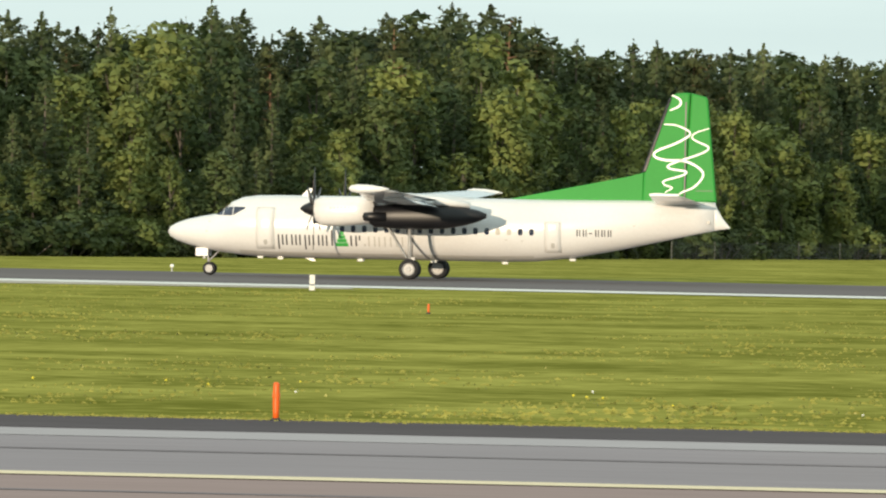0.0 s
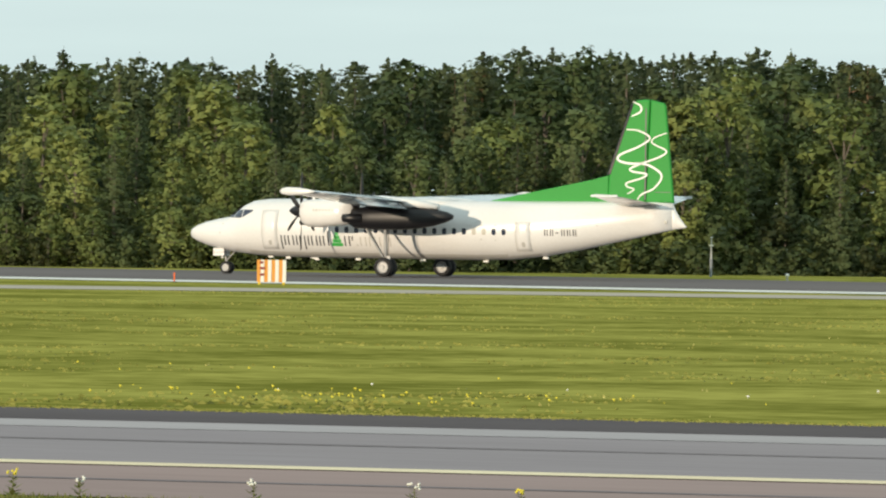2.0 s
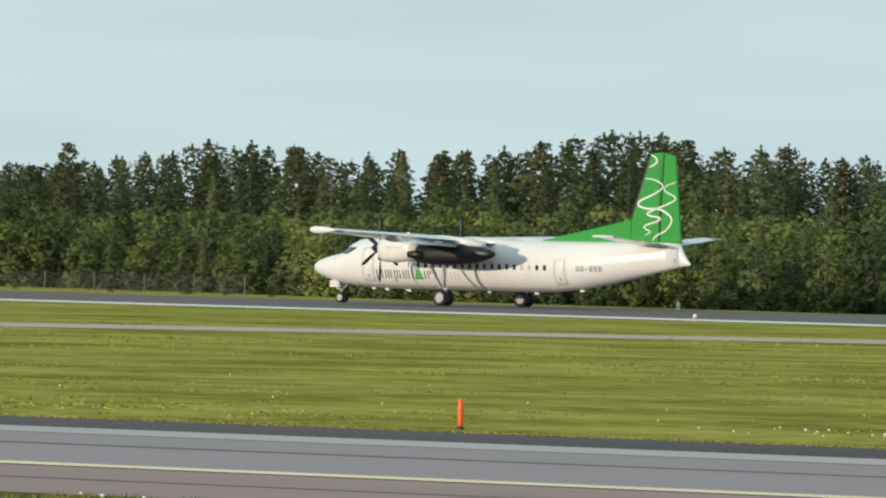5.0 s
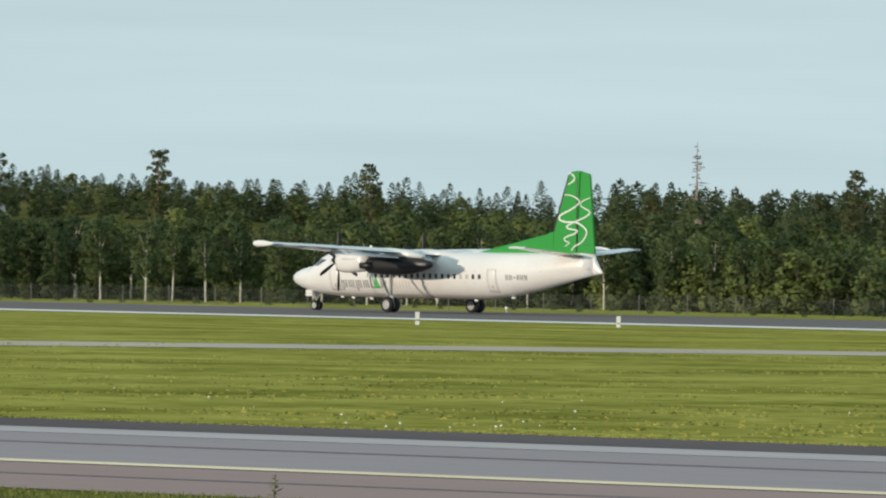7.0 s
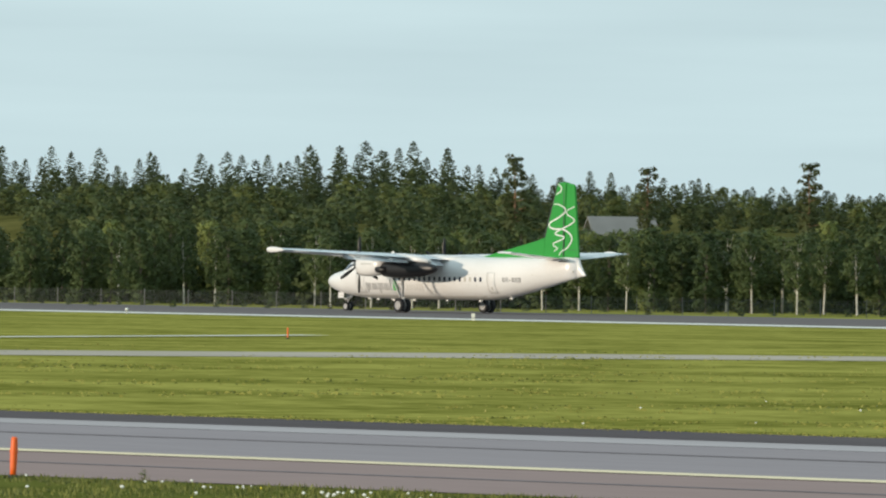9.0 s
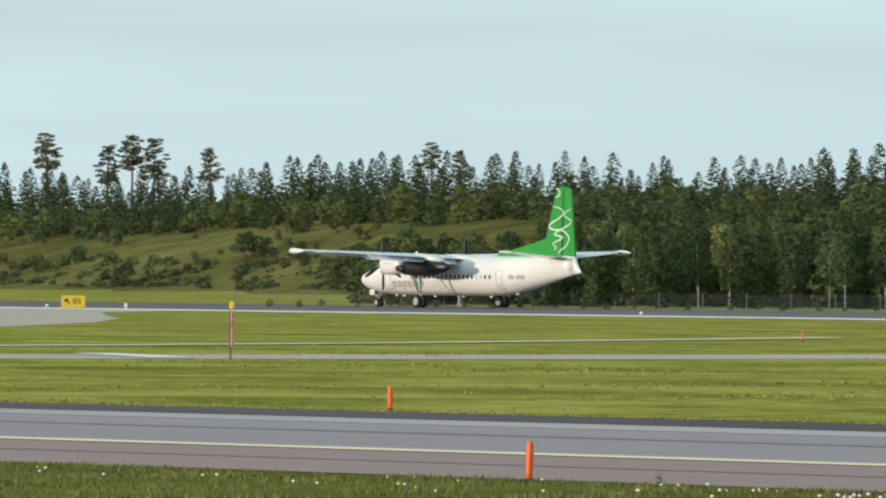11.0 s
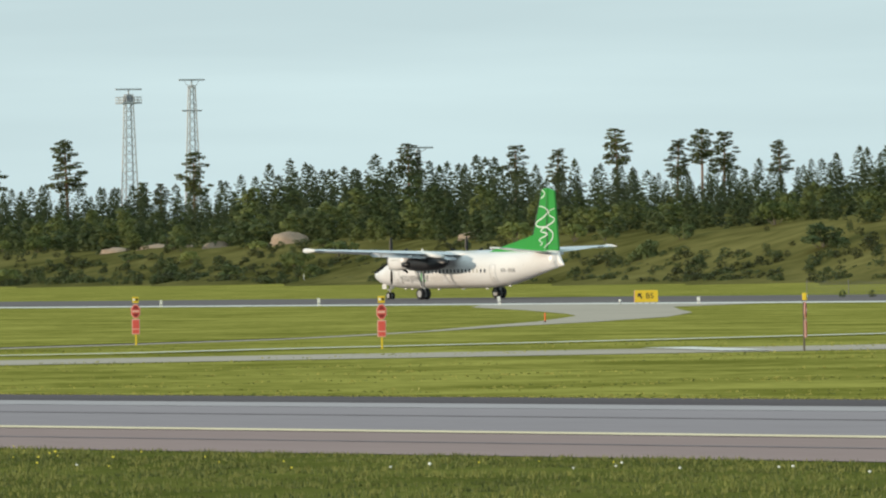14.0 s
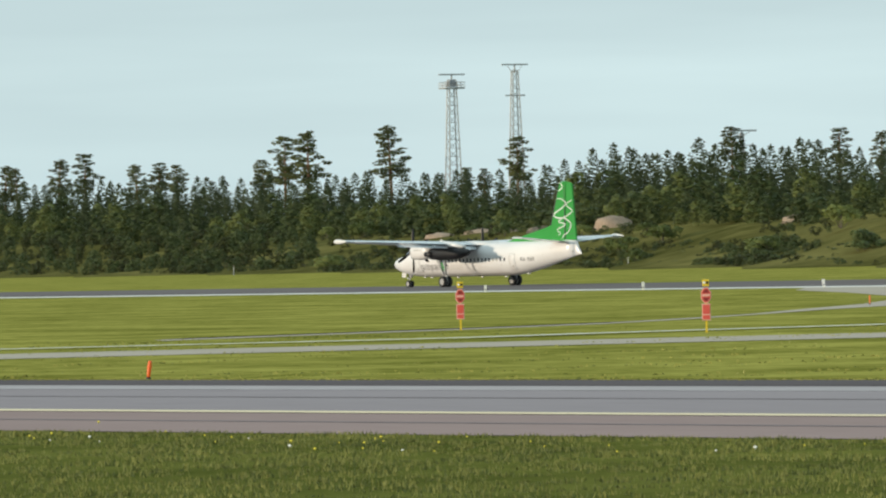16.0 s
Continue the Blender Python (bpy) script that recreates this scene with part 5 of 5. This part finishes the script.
def red_hut():
    t = thing("equipment_hut", "small red and white striped equipment hut with grey roof", "hut", facing(-199.0, 351.5, 14))
    for k in range(5):
        x = -1.75 + 0.47 * k
        part("panel", box(x, -0.9, 0.0, x + 0.47, 0.9, 1.02, 0.015), STRIPE_RED if k % 2 == 0 else WHITE_PLASTIC, t, "red panel" if k % 2 == 0 else "white panel")
    part("end_wall", box(0.60, -0.88, 0.0, 0.72, 0.88, 1.0, 0.01), HUT_GREY, t, "dark grey end wall")
    part("cabinet", box(0.74, -0.7, 0.0, 1.38, 0.6, 0.96, 0.02), HUT_GREY, t, "blue-grey cabinet")
    roof = bmesh.new()
    add_box(roof, -1.80, -1.0, 1.03, 0.50, 1.0, 1.16, 0.03)
    part("roof", roof, ROOF_GREY, t, "pale grey flat roof")
    part("roof_edge", box(0.50, -1.0, 1.02, 1.50, 1.0, 1.20, 0.04), SIGN_BLACK, t, "dark roof end")


red_hut()


def beacon(x, y):
    t = thing("beacon", "small yellow beacon on a white post beside the hut", "lamp", facing(x, y))
    part("post", lathe(((0, 0.10), (0.35, 0.10), (0.36, 0.14), (0.42, 0.14))), WHITE_PLASTIC, t)
    part("lamp", lathe(((0.42, 0.15), (0.55, 0.17), (0.75, 0.14), (0.82, 0.04))), SIGN_YELLOW, t, "amber beacon lens", smooth=True)


beacon(-197.0, 351.0)


def wind_unit():
    t = thing("wind_sensor", "short red and white pole with a white sensor arm", "sensor", facing(-221.8, 348.4))
    part("pole", lathe(((0, 0.09), (0.35, 0.09))), WHITE_PLASTIC, t)
    part("pole", lathe(((0.35, 0.085), (0.82, 0.08))), STRIPE_RED, t, "red pole section")
    part("arm", box(-0.48, -0.06, 0.84, 0.24, 0.06, 0.97, 0.04), WHITE_PLASTIC, t)
    part("cup", lathe(((0.95, 0.10), (1.05, 0.12), (1.12, 0.03))), LIGHT_LENS, t)
    u = thing("white_cylinder", "squat white marker cylinder beside the pole", "marker", facing(-221.2, 348.75))
    part("body", lathe(((0, 0.13), (0.30, 0.13), (0.33, 0.09))), WHITE_PLASTIC, u)


wind_unit()


def slim_pole(az, d, h, thick=0.05, label="slim grey pole before the trees"):
    p = polar(az, d)
    t = thing("pole", label, "pole", facing(p.x, p.y))
    part("lower_tube", lathe(((-0.3, thick * 1.5), (h * 0.45, thick * 1.4), (h * 0.46, thick))), HUT_GREY, t, "dark grey lower tube")
    part("upper_tube", lathe(((h * 0.46, thick), (h * 0.97, thick * 0.7), (h, thick * 0.3))), GALV, t)
    part("cap", lathe(((h * 0.99, thick * 1.6), (h * 1.0, thick * 1.8), (h * 1.012, thick * 0.6))), WHITE_PLASTIC, t)
    part("bracket", box(-thick * 2.2, -thick * 2, h * 0.78, thick * 2.2, thick * 2, h * 0.81), WHITE_PLASTIC, t)


slim_pole(29.87, 402, 9.5, 0.045, "tall slim mast with pale fittings before the trees")
slim_pole(27.73, 388, 2.5)
slim_pole(11.48, 455, 2.0)
slim_pole(21.0, 388, 2.0)
slim_pole(51.39, 545, 1.9)
slim_pole(56.85, 1060, 1.5)
slim_pole(59.8, 1150, 1.4)


def fence(az_a, az_b, dist, h, name_label):
    """Posts with wire mesh; each post, rail and run of wires is a part."""
    t = thing("wire_fence", name_label, "fence")
    pts_ = []
    az = az_a
    while az < az_b:
        d = dist(az)
        pts_.append(polar(az, d))
        az += math.degrees(3.0 / d)
    for p in pts_:
        part("post", tube(p + Vector((0, 0, -0.2)), p + Vector((0, 0, h + 0.1)), 0.032, 0.03, 6), MESH_WIRE, t)
    for a, b in zip(pts_, pts_[1:]):
        bm = bmesh.new()
        for k in range(10):
            z = Vector((0, 0, 0.08 + (h - 0.1) * k / 9))
            add_tube(bm, a + z, b + z, 0.005, 0.005, 3, False)
        for k in range(1, 14):
            q = a.lerp(b, k / 14)
            add_tube(bm, q + Vector((0, 0, 0.06)), q + Vector((0, 0, h)), 0.0045, 0.0045, 3, False)
        part("wire_panel", bm, MESH_WIRE, t)
    return t


fence(38.4, 53.2, lambda a: lerp_table(((38, 452), (40, 470), (44, 496), (48, 512), (53.5, 560)), a)[0], 1.1, "grey wire mesh fence on steel posts along the wood")
fence(5.6, 9.4, lambda a: lerp_table(((5, 630), (7.5, 572), (10, 503)), a)[0], 1.2, "low wire fence on pale posts before the wood")


def lattice_mast(az, d, h, spread, top_w, platform):
    """A braced tower on four legs with a bar aerial on top."""
    p = polar(az, d)
    g = ground_z(az, d)
    t = thing("lattice_mast", "tall grey steel lattice mast with bar aerial behind the wood", "mast", Matrix.Translation((0, 0, g)) @ facing(p.x, p.y, 20), "lattice masts")
    corners = ((-1, -1), (1, -1), (1, 1), (-1, 1))
    n = 16

    def at(k, c):
        w = spread + (top_w - spread) * k / n
        return Vector((c[0] * w, c[1] * w, h * 0.96 * k / n))
    for c in corners:
        part("leg", tube(at(0, c), at(n, c), 0.13, 0.10, 6), GALV, t)
    for i in range(4):
        a, b = corners[i], corners[(i + 1) % 4]
        bm = bmesh.new()
        for k in range(n):
            add_tube(bm, at(k, a), at(k + 1, b), 0.045, 0.045, 4, False)
            add_tube(bm, at(k + 1, a), at(k + 1, b), 0.045, 0.045, 4, False)
        part("bracing", bm, GALV, t)
    part("aerial_bar", box(-2.5, -0.25, h - 0.22, 2.5, 0.25, h + 0.05, 0.05), GALV, t, "grey bar aerial")
    part("aerial_stem", tube((0, 0, h * 0.94), (0, 0, h), 0.16, 0.14), GALV, t)
    if platform:
        part("platform", box(-1.9, -1.9, h * 0.895, 1.9, 1.9, h * 0.905, 0.02), GALV, t)
        bm = bmesh.new()
        for i in range(4):
            a, b = Vector((*corners[i], 0)) * 1.85, Vector((*corners[(i + 1) % 4], 0)) * 1.85
            for z in (0.55, 1.1):
                add_tube(bm, a + Vector((0, 0, h * 0.9 + z)), b + Vector((0, 0, h * 0.9 + z)), 0.05, 0.05, 4)
            for k in range(5):
                q = a.lerp(b, k / 5)
                add_tube(bm, q + Vector((0, 0, h * 0.9)), q + Vector((0, 0, h * 0.9 + 1.1)), 0.04, 0.04, 4)
        part("railing", bm, GALV, t)
        part("turning_gear", box(-0.6, -0.6, h * 0.91, 0.6, 0.6, h * 0.955, 0.05), HUT_GREY, t)
    else:
        part("cross_arm", box(-1.9, -0.12, h * 0.79, 1.9, 0.12, h * 0.80, 0.02), GALV, t)
        part("stay", tube((-1.4, 0, h - 0.3), (-0.3, 0, h * 0.93), 0.05), GALV, t)
        part("stay", tube((1.4, 0, h - 0.3), (0.3, 0, h * 0.93), 0.05), GALV, t)


for az, d, el, sp, tw, pf in ((58.14, 1400, 1.318, 1.35, 0.62, True), (57.667, 1400, 1.382, 1.25, 0.50, False)):
    lattice_mast(az, d, EYE + d * math.tan(radians(el)) - ground_z(az, d), sp, tw, pf)
lattice_mast(55.98, 1240, EYE + 1240 * math.tan(radians(0.85)) - ground_z(55.98, 1240), 0.35, 0.22, False)


def earth_mound(az, d, w, h):
    p = polar(az, d, ground_z(az, d) - 0.3)
    bm = bmesh.new()
    bmesh.ops.create_icosphere(bm, subdivisions=3, radius=1.0)
    for v in bm.verts:
        k = 1 + 0.28 * noise.noise(v.co * 2.1 + Vector((az, 0, 0)))
        v.co = Vector((v.co.x * w * k, v.co.y * w * 0.7 * k, max(-0.2, v.co.z) * h * k))
    t = part("earth_mound", bm, ROCK, smooth=True)
    t.matrix_basis = facing(p.x, p.y)
    t.location.z = p.z
    tagged(t, "heap of pale reddish earth and stones on the bank", "mound", "earth mounds")


for az, off, w, h in ((56.95, 96, 3.2, 2.3), (57.5, 94, 2.4, 1.6), (57.75, 92, 2.6, 1.0), (57.95, 92, 3.0, 0.9), (58.25, 92, 2.6, 0.8), (55.6, 96, 2.0, 1.2)):
    earth_mound(az, lerp_table(BANK_TABLE, az)[0] + off, w, h)


def far_house():
    az, d = 46.36, 668
    p = polar(az, d)
    z = EYE + d * math.tan(radians(0.27)) - 2.4
    t = thing("house", "grey-roofed low house half hidden among trees", "house", Matrix.Translation((0, 0, z)) @ facing(p.x, p.y, 12))
    part("wall", box(-2.7, -2.0, -3.5, 2.7, 2.0, 2.3, 0.03), HUT_GREY, t)
    part("roof", loft([[(x, -2.5, 2.2), (x, 0, 3.75), (x, 2.5, 2.2), (x, 2.5, 2.05), (x, 0, 3.55), (x, -2.5, 2.05)] for x in (-3.0, 3.0)]), ROOF_GREY, t, "grey sheet roof")
    for x in (-1.5, 0.9):
        w = part("window", box(x, -2.05, 0.7, x + 0.9, -1.98, 1.7), GLASS_DARK, t)
        part("frame", box(x - 0.08, -2.04, 0.62, x + 0.98, -1.99, 0.70), WHITE_PLASTIC, w)


far_house()


# ---- grass and flowers ----
def scatter_blades(name, label, spots, blade, material, seed, spread=0.05, blades=5, width=0.02):
    """Tufts of short blades, joined: grass that nobody could count."""
    rnd = random.Random(seed)
    verts, faces = [], []
    for x, y, s in spots:
        for b in range(blades):
            a = rnd.uniform(0, 6.283)
            r = rnd.uniform(0, spread) * s
            h = blade * s * rnd.uniform(0.55, 1.15)
            bx, by = x + math.cos(a) * r, y + math.sin(a) * r
            ta = rnd.uniform(0, 6.283)
            w = width * s * rnd.uniform(0.7, 1.4)
            lean = h * rnd.uniform(0.1, 0.6)
            la = rnd.uniform(0, 6.283)
            i = len(verts)
            verts += [(bx - math.cos(ta) * w, by - math.sin(ta) * w, -0.01), (bx + math.cos(ta) * w, by + math.sin(ta) * w, -0.01), (bx + math.cos(la) * lean, by + math.sin(la) * lean, h)]
            faces.append((i, i + 1, i + 2))
    me = bpy.data.meshes.new(name)
    me.from_pydata(verts, [], faces)
    me.materials.append(material)
    return tagged(new(name, me), label, "grass", kind="stuff")


def grass_fields():
    rnd = random.Random(21)
    # verge before the taxiway
    spots = []
    for i in range(34000):
        x = rnd.uniform(-140, -14)
        edge = 75.4 + 0.088 * x
        y = edge - 0.05 - 26 * rnd.random() ** 1.25
        k = noise.noise(Vector((x * 0.5, y * 0.5, 3)))
        if k > -0.28:
            spots.append((x, y, 0.8 + 0.5 * k + 0.25 * rnd.random()))
    scatter_blades("verge_grass", "short green grass tufts along the taxiway verge", spots, 0.075, VERGE_BLADE, 1, 0.16, 6, 0.014)
    # ragged edge on the far side of the taxiway and the field behind it
    spots = []
    for i in range(9000):
        x = rnd.uniform(-200, 12)
        edge = 109.3 + 0.098 * x
        y = edge - 0.1 + 0.9 * rnd.random() ** 2
        spots.append((x, y, rnd.uniform(0.5, 1.1)))
    for i in range(13000):
        az, d = rnd.uniform(4, 63), 112 + 175 * rnd.random() ** 1.3
        p = polar(az, d)
        if p.y < 110.5 + 0.098 * p.x or p.y > 289:
            continue
        k = noise.noise(Vector((p.x * 0.13, p.y * 0.06, 9)))
        if k > -0.05:
            spots.append((p.x, p.y, 0.7 + 1.0 * k + 0.4 * rnd.random()))
    scatter_blades("field_grass", "mown grass tufts of the airfield between the pavements", spots, 0.034, FIELD_BLADE, 2, 0.6, 5, 0.06)
    # seed heads and dry stalks
    spots = [(p.x, p.y, rnd.uniform(0.6, 1.3)) for p in (polar(rnd.uniform(4, 63), 113 + 170 * rnd.random() ** 1.2) for i in range(350)) if 111 + 0.098 * p.x < p.y < 289]
    scatter_blades("dry_grass", "pale dry grass stalks in the mown field", spots, 0.05, DRY_BLADE, 3, 0.25, 2, 0.02)


VERGE_BLADE = mat("verge_blades", (0.122, 0.150, 0.030), 0.8, vary=0.35, scale=3, fine=12, second=(0.215, 0.225, 0.052))
FIELD_BLADE = mat("field_blades", (0.225, 0.235, 0.045), 0.85, vary=0.25, scale=14, fine=12, second=(0.31, 0.30, 0.07))
DRY_BLADE = mat("dry_blades", (0.40, 0.37, 0.13), 0.85, vary=0.3, scale=8, fine=12)
grass_fields()


def flowers(name, label, spots, size, material, seed, stalk=0.12):
    rnd = random.Random(seed)
    verts, faces = [], []
    for x, y in spots:
        h = stalk * rnd.uniform(0.6, 1.4)
        s = size * rnd.uniform(0.6, 1.3)
        i = len(verts)
        for k in range(5):
            a = 6.283 * k / 5
            verts.append((x + math.cos(a) * s, y + math.sin(a) * s, h + s * 0.3 * math.sin(a * 2)))
        verts.append((x, y, h + s * 0.9))
        verts.append((x, y, h - s * 0.9))
        for k in range(5):
            faces += [(i + k, i + (k + 1) % 5, i + 5), (i + (k + 1) % 5, i + k, i + 6)]
    me = bpy.data.meshes.new(name)
    me.from_pydata(verts, [], faces)
    me.materials.append(material)
    return tagged(new(name, me), label, "flowers", kind="stuff")


def flower_patches():
    rnd = random.Random(33)
    yellow, white = [], []
    for cx, cy, n, sx, sy in ((-48.6, 111.5, 60, 5, 1.0), (-40, 122, 14, 12, 3), (-62, 128, 10, 12, 4), (-18, 116, 6, 8, 4), (-85, 104, 14, 9, 4), (-84, 62.5, 8, 14, 4), (-112, 62, 18, 14, 4), (-98, 60, 16, 12, 3), (-126, 56, 12, 10, 4), (-47, 107.6, 12, 3, 1)):
        for i in range(n):
            yellow.append((rnd.gauss(cx, sx * 0.5), rnd.gauss(cy, sy * 0.5)))
    for cx, cy, n, sx, sy in ((-30, 126, 14, 30, 14), (-70, 120, 14, 24, 12), (-110, 118, 10, 26, 12), (-72.5, 108.0, 26, 3, 2), (-96, 102, 18, 8, 3), (-73.5, 65.6, 34, 5, 0.9), (-88, 63.0, 9, 5, 1.2), (-80, 64.0, 7, 4, 1.2), (-104, 60, 8, 14, 3), (-46, 70.6, 8, 4, 0.5), (-40, 71.2, 6, 3, 0.5), (-122, 60, 8, 12, 3), (-58, 69.4, 6, 4, 0.5)):
        for i in range(n):
            white.append((rnd.gauss(cx, sx * 0.5), rnd.gauss(cy, sy * 0.5)))
    ok = lambda p: not (75.4 + 0.088 * p[0] < p[1] < 109.4 + 0.098 * p[0])
    flowers("yellow_flowers", "patches of small yellow wild flowers in the grass", [p for p in yellow if ok(p)], 0.022, FLOWER_Y, 5, 0.16)
    flowers("white_flowers", "scattered small white wild flowers in the grass", [p for p in white if ok(p)], 0.026, FLOWER_W, 6, 0.09)


flower_patches()


def weed(x, y, h, n=26, bloom=None):
    """A tall leafy weed at the edge of the asphalt."""
    rnd = random.Random(int(x * 10))
    t = thing("weed", "leafy green weed rising from the verge" if not bloom else "flowering weed rising from the verge", "plant", facing(x, y), "weeds at the verge")
    part("stem", tube((0, 0, -0.03), (0.01, 0, h * 0.95), 0.008, 0.004, 5), VERGE_BLADE, t)
    bm = bmesh.new()
    for i in range(n):
        z = h * (0.1 + 0.88 * i / n)
        a = i * 2.4
        ln = 0.11 * (1.15 - 0.8 * i / n) * rnd.uniform(0.8, 1.3)
        d = Vector((math.cos(a), math.sin(a), rnd.uniform(0.1, 0.6)))
        s = Vector((-math.sin(a), math.cos(a), 0)) * ln * 0.22
        c = Vector((0, 0, z))
        bm.faces.new([bm.verts.new(q) for q in (c, c + d * ln * 0.5 + s, c + d * ln, c + d * ln * 0.5 - s)])
    part("leaves", bm, VERGE_BLADE, t)
    if bloom:
        bm = bmesh.new()
        for i in range(9):
            bmesh.ops.create_icosphere(bm, subdivisions=1, radius=0.016, matrix=Matrix.Translation((rnd.uniform(-0.06, 0.06), rnd.uniform(-0.06, 0.06), h * rnd.uniform(0.9, 1.1))))
        part("blossom", bm, bloom, t)


for az, d, h, b in ((44.05, 96.5, 0.34, None), (49.9, 104, 0.24, None), (26.2, 79.5, 0.30, FLOWER_Y), (25.7, 79.2, 0.24, FLOWER_W), (24.4, 78.3, 0.26, FLOWER_W), (23.2, 77.5, 0.27, FLOWER_W), (22.4, 77.2, 0.24, FLOWER_Y), (31.1, 83.5, 0.27, FLOWER_W), (31.6, 83.5, 0.22, FLOWER_W), (29.0, 81.6, 0.26, FLOWER_W), (33.6, 86.0, 0.27, FLOWER_W), (34.0, 86.5, 0.30, FLOWER_W), (19.4, 75.2, 0.30, FLOWER_Y), (19.8, 75.4, 0.24, FLOWER_W)):
    p = polar(az, d)
    weed(p.x, p.y, h, 26, b)
ROLL_OUT = (
    (0.0, -76.25, 331.76, 0.79),
    (0.5, -96.22, 331.48, 0.78),
    (1.0, -115.74, 331.23, 0.74),
    (1.5, -134.83, 330.99, 0.67),
    (2.0, -153.49, 330.78, 0.59),
    (2.5, -171.73, 330.61, 0.48),
    (3.0, -189.56, 330.49, 0.35),
    (3.5, -207.00, 330.40, 0.20),
    (4.0, -224.05, 330.37, 0.03),
    (4.5, -240.72, 330.38, -0.14),
    (5.0, -257.04, 330.45, -0.33),
    (5.5, -273.02, 330.57, -0.51),
    (6.0, -288.67, 330.73, -0.70),
    (6.5, -304.00, 330.95, -0.89),
    (7.0, -319.02, 331.20, -1.06),
    (7.5, -333.76, 331.50, -1.22),
    (8.0, -348.21, 331.82, -1.37),
    (8.5, -362.39, 332.18, -1.48),
    (9.0, -376.32, 332.55, -1.57),
    (9.5, -389.99, 332.93, -1.61),
    (10.0, -403.42, 333.31, -1.62),
    (10.5, -416.60, 333.67, -1.57),
    (11.0, -429.55, 334.02, -1.46),
    (11.5, -442.26, 334.32, -1.28),
    (12.0, -454.73, 334.58, -1.03),
    (12.5, -466.96, 334.76, -0.70),
    (13.0, -478.94, 334.87, -0.26),
    (13.5, -490.65, 334.87, 0.28),
    (14.0, -502.09, 334.75, 0.94),
    (14.5, -513.24, 334.49, 1.75),
    (15.0, -524.07, 334.07, 2.72),
    (15.5, -534.57, 333.47, 3.89),
    (16.0, -544.71, 332.66, 5.28),
)


def motions():
    walk(aircraft, [(t, pose(x, y, 0.03, 0, 0, a)) for t, x, y, a in ROLL_OUT])
    # propellers and wheels turn once a picture, by less than a quarter
    for hub, (x, y, z) in SPINNERS:
        walk(hub, [(i / FPS, pose(x, y, z, -(76.0 * i) % 360, 0, 0)) for i in range(481)])
    for hub, (x, y, z), r in ROLLERS:
        walk(hub, [(i / FPS, pose(x, y, z, 0, -(64.0 * i) % 360, 0)) for i in range(481)])


motions()
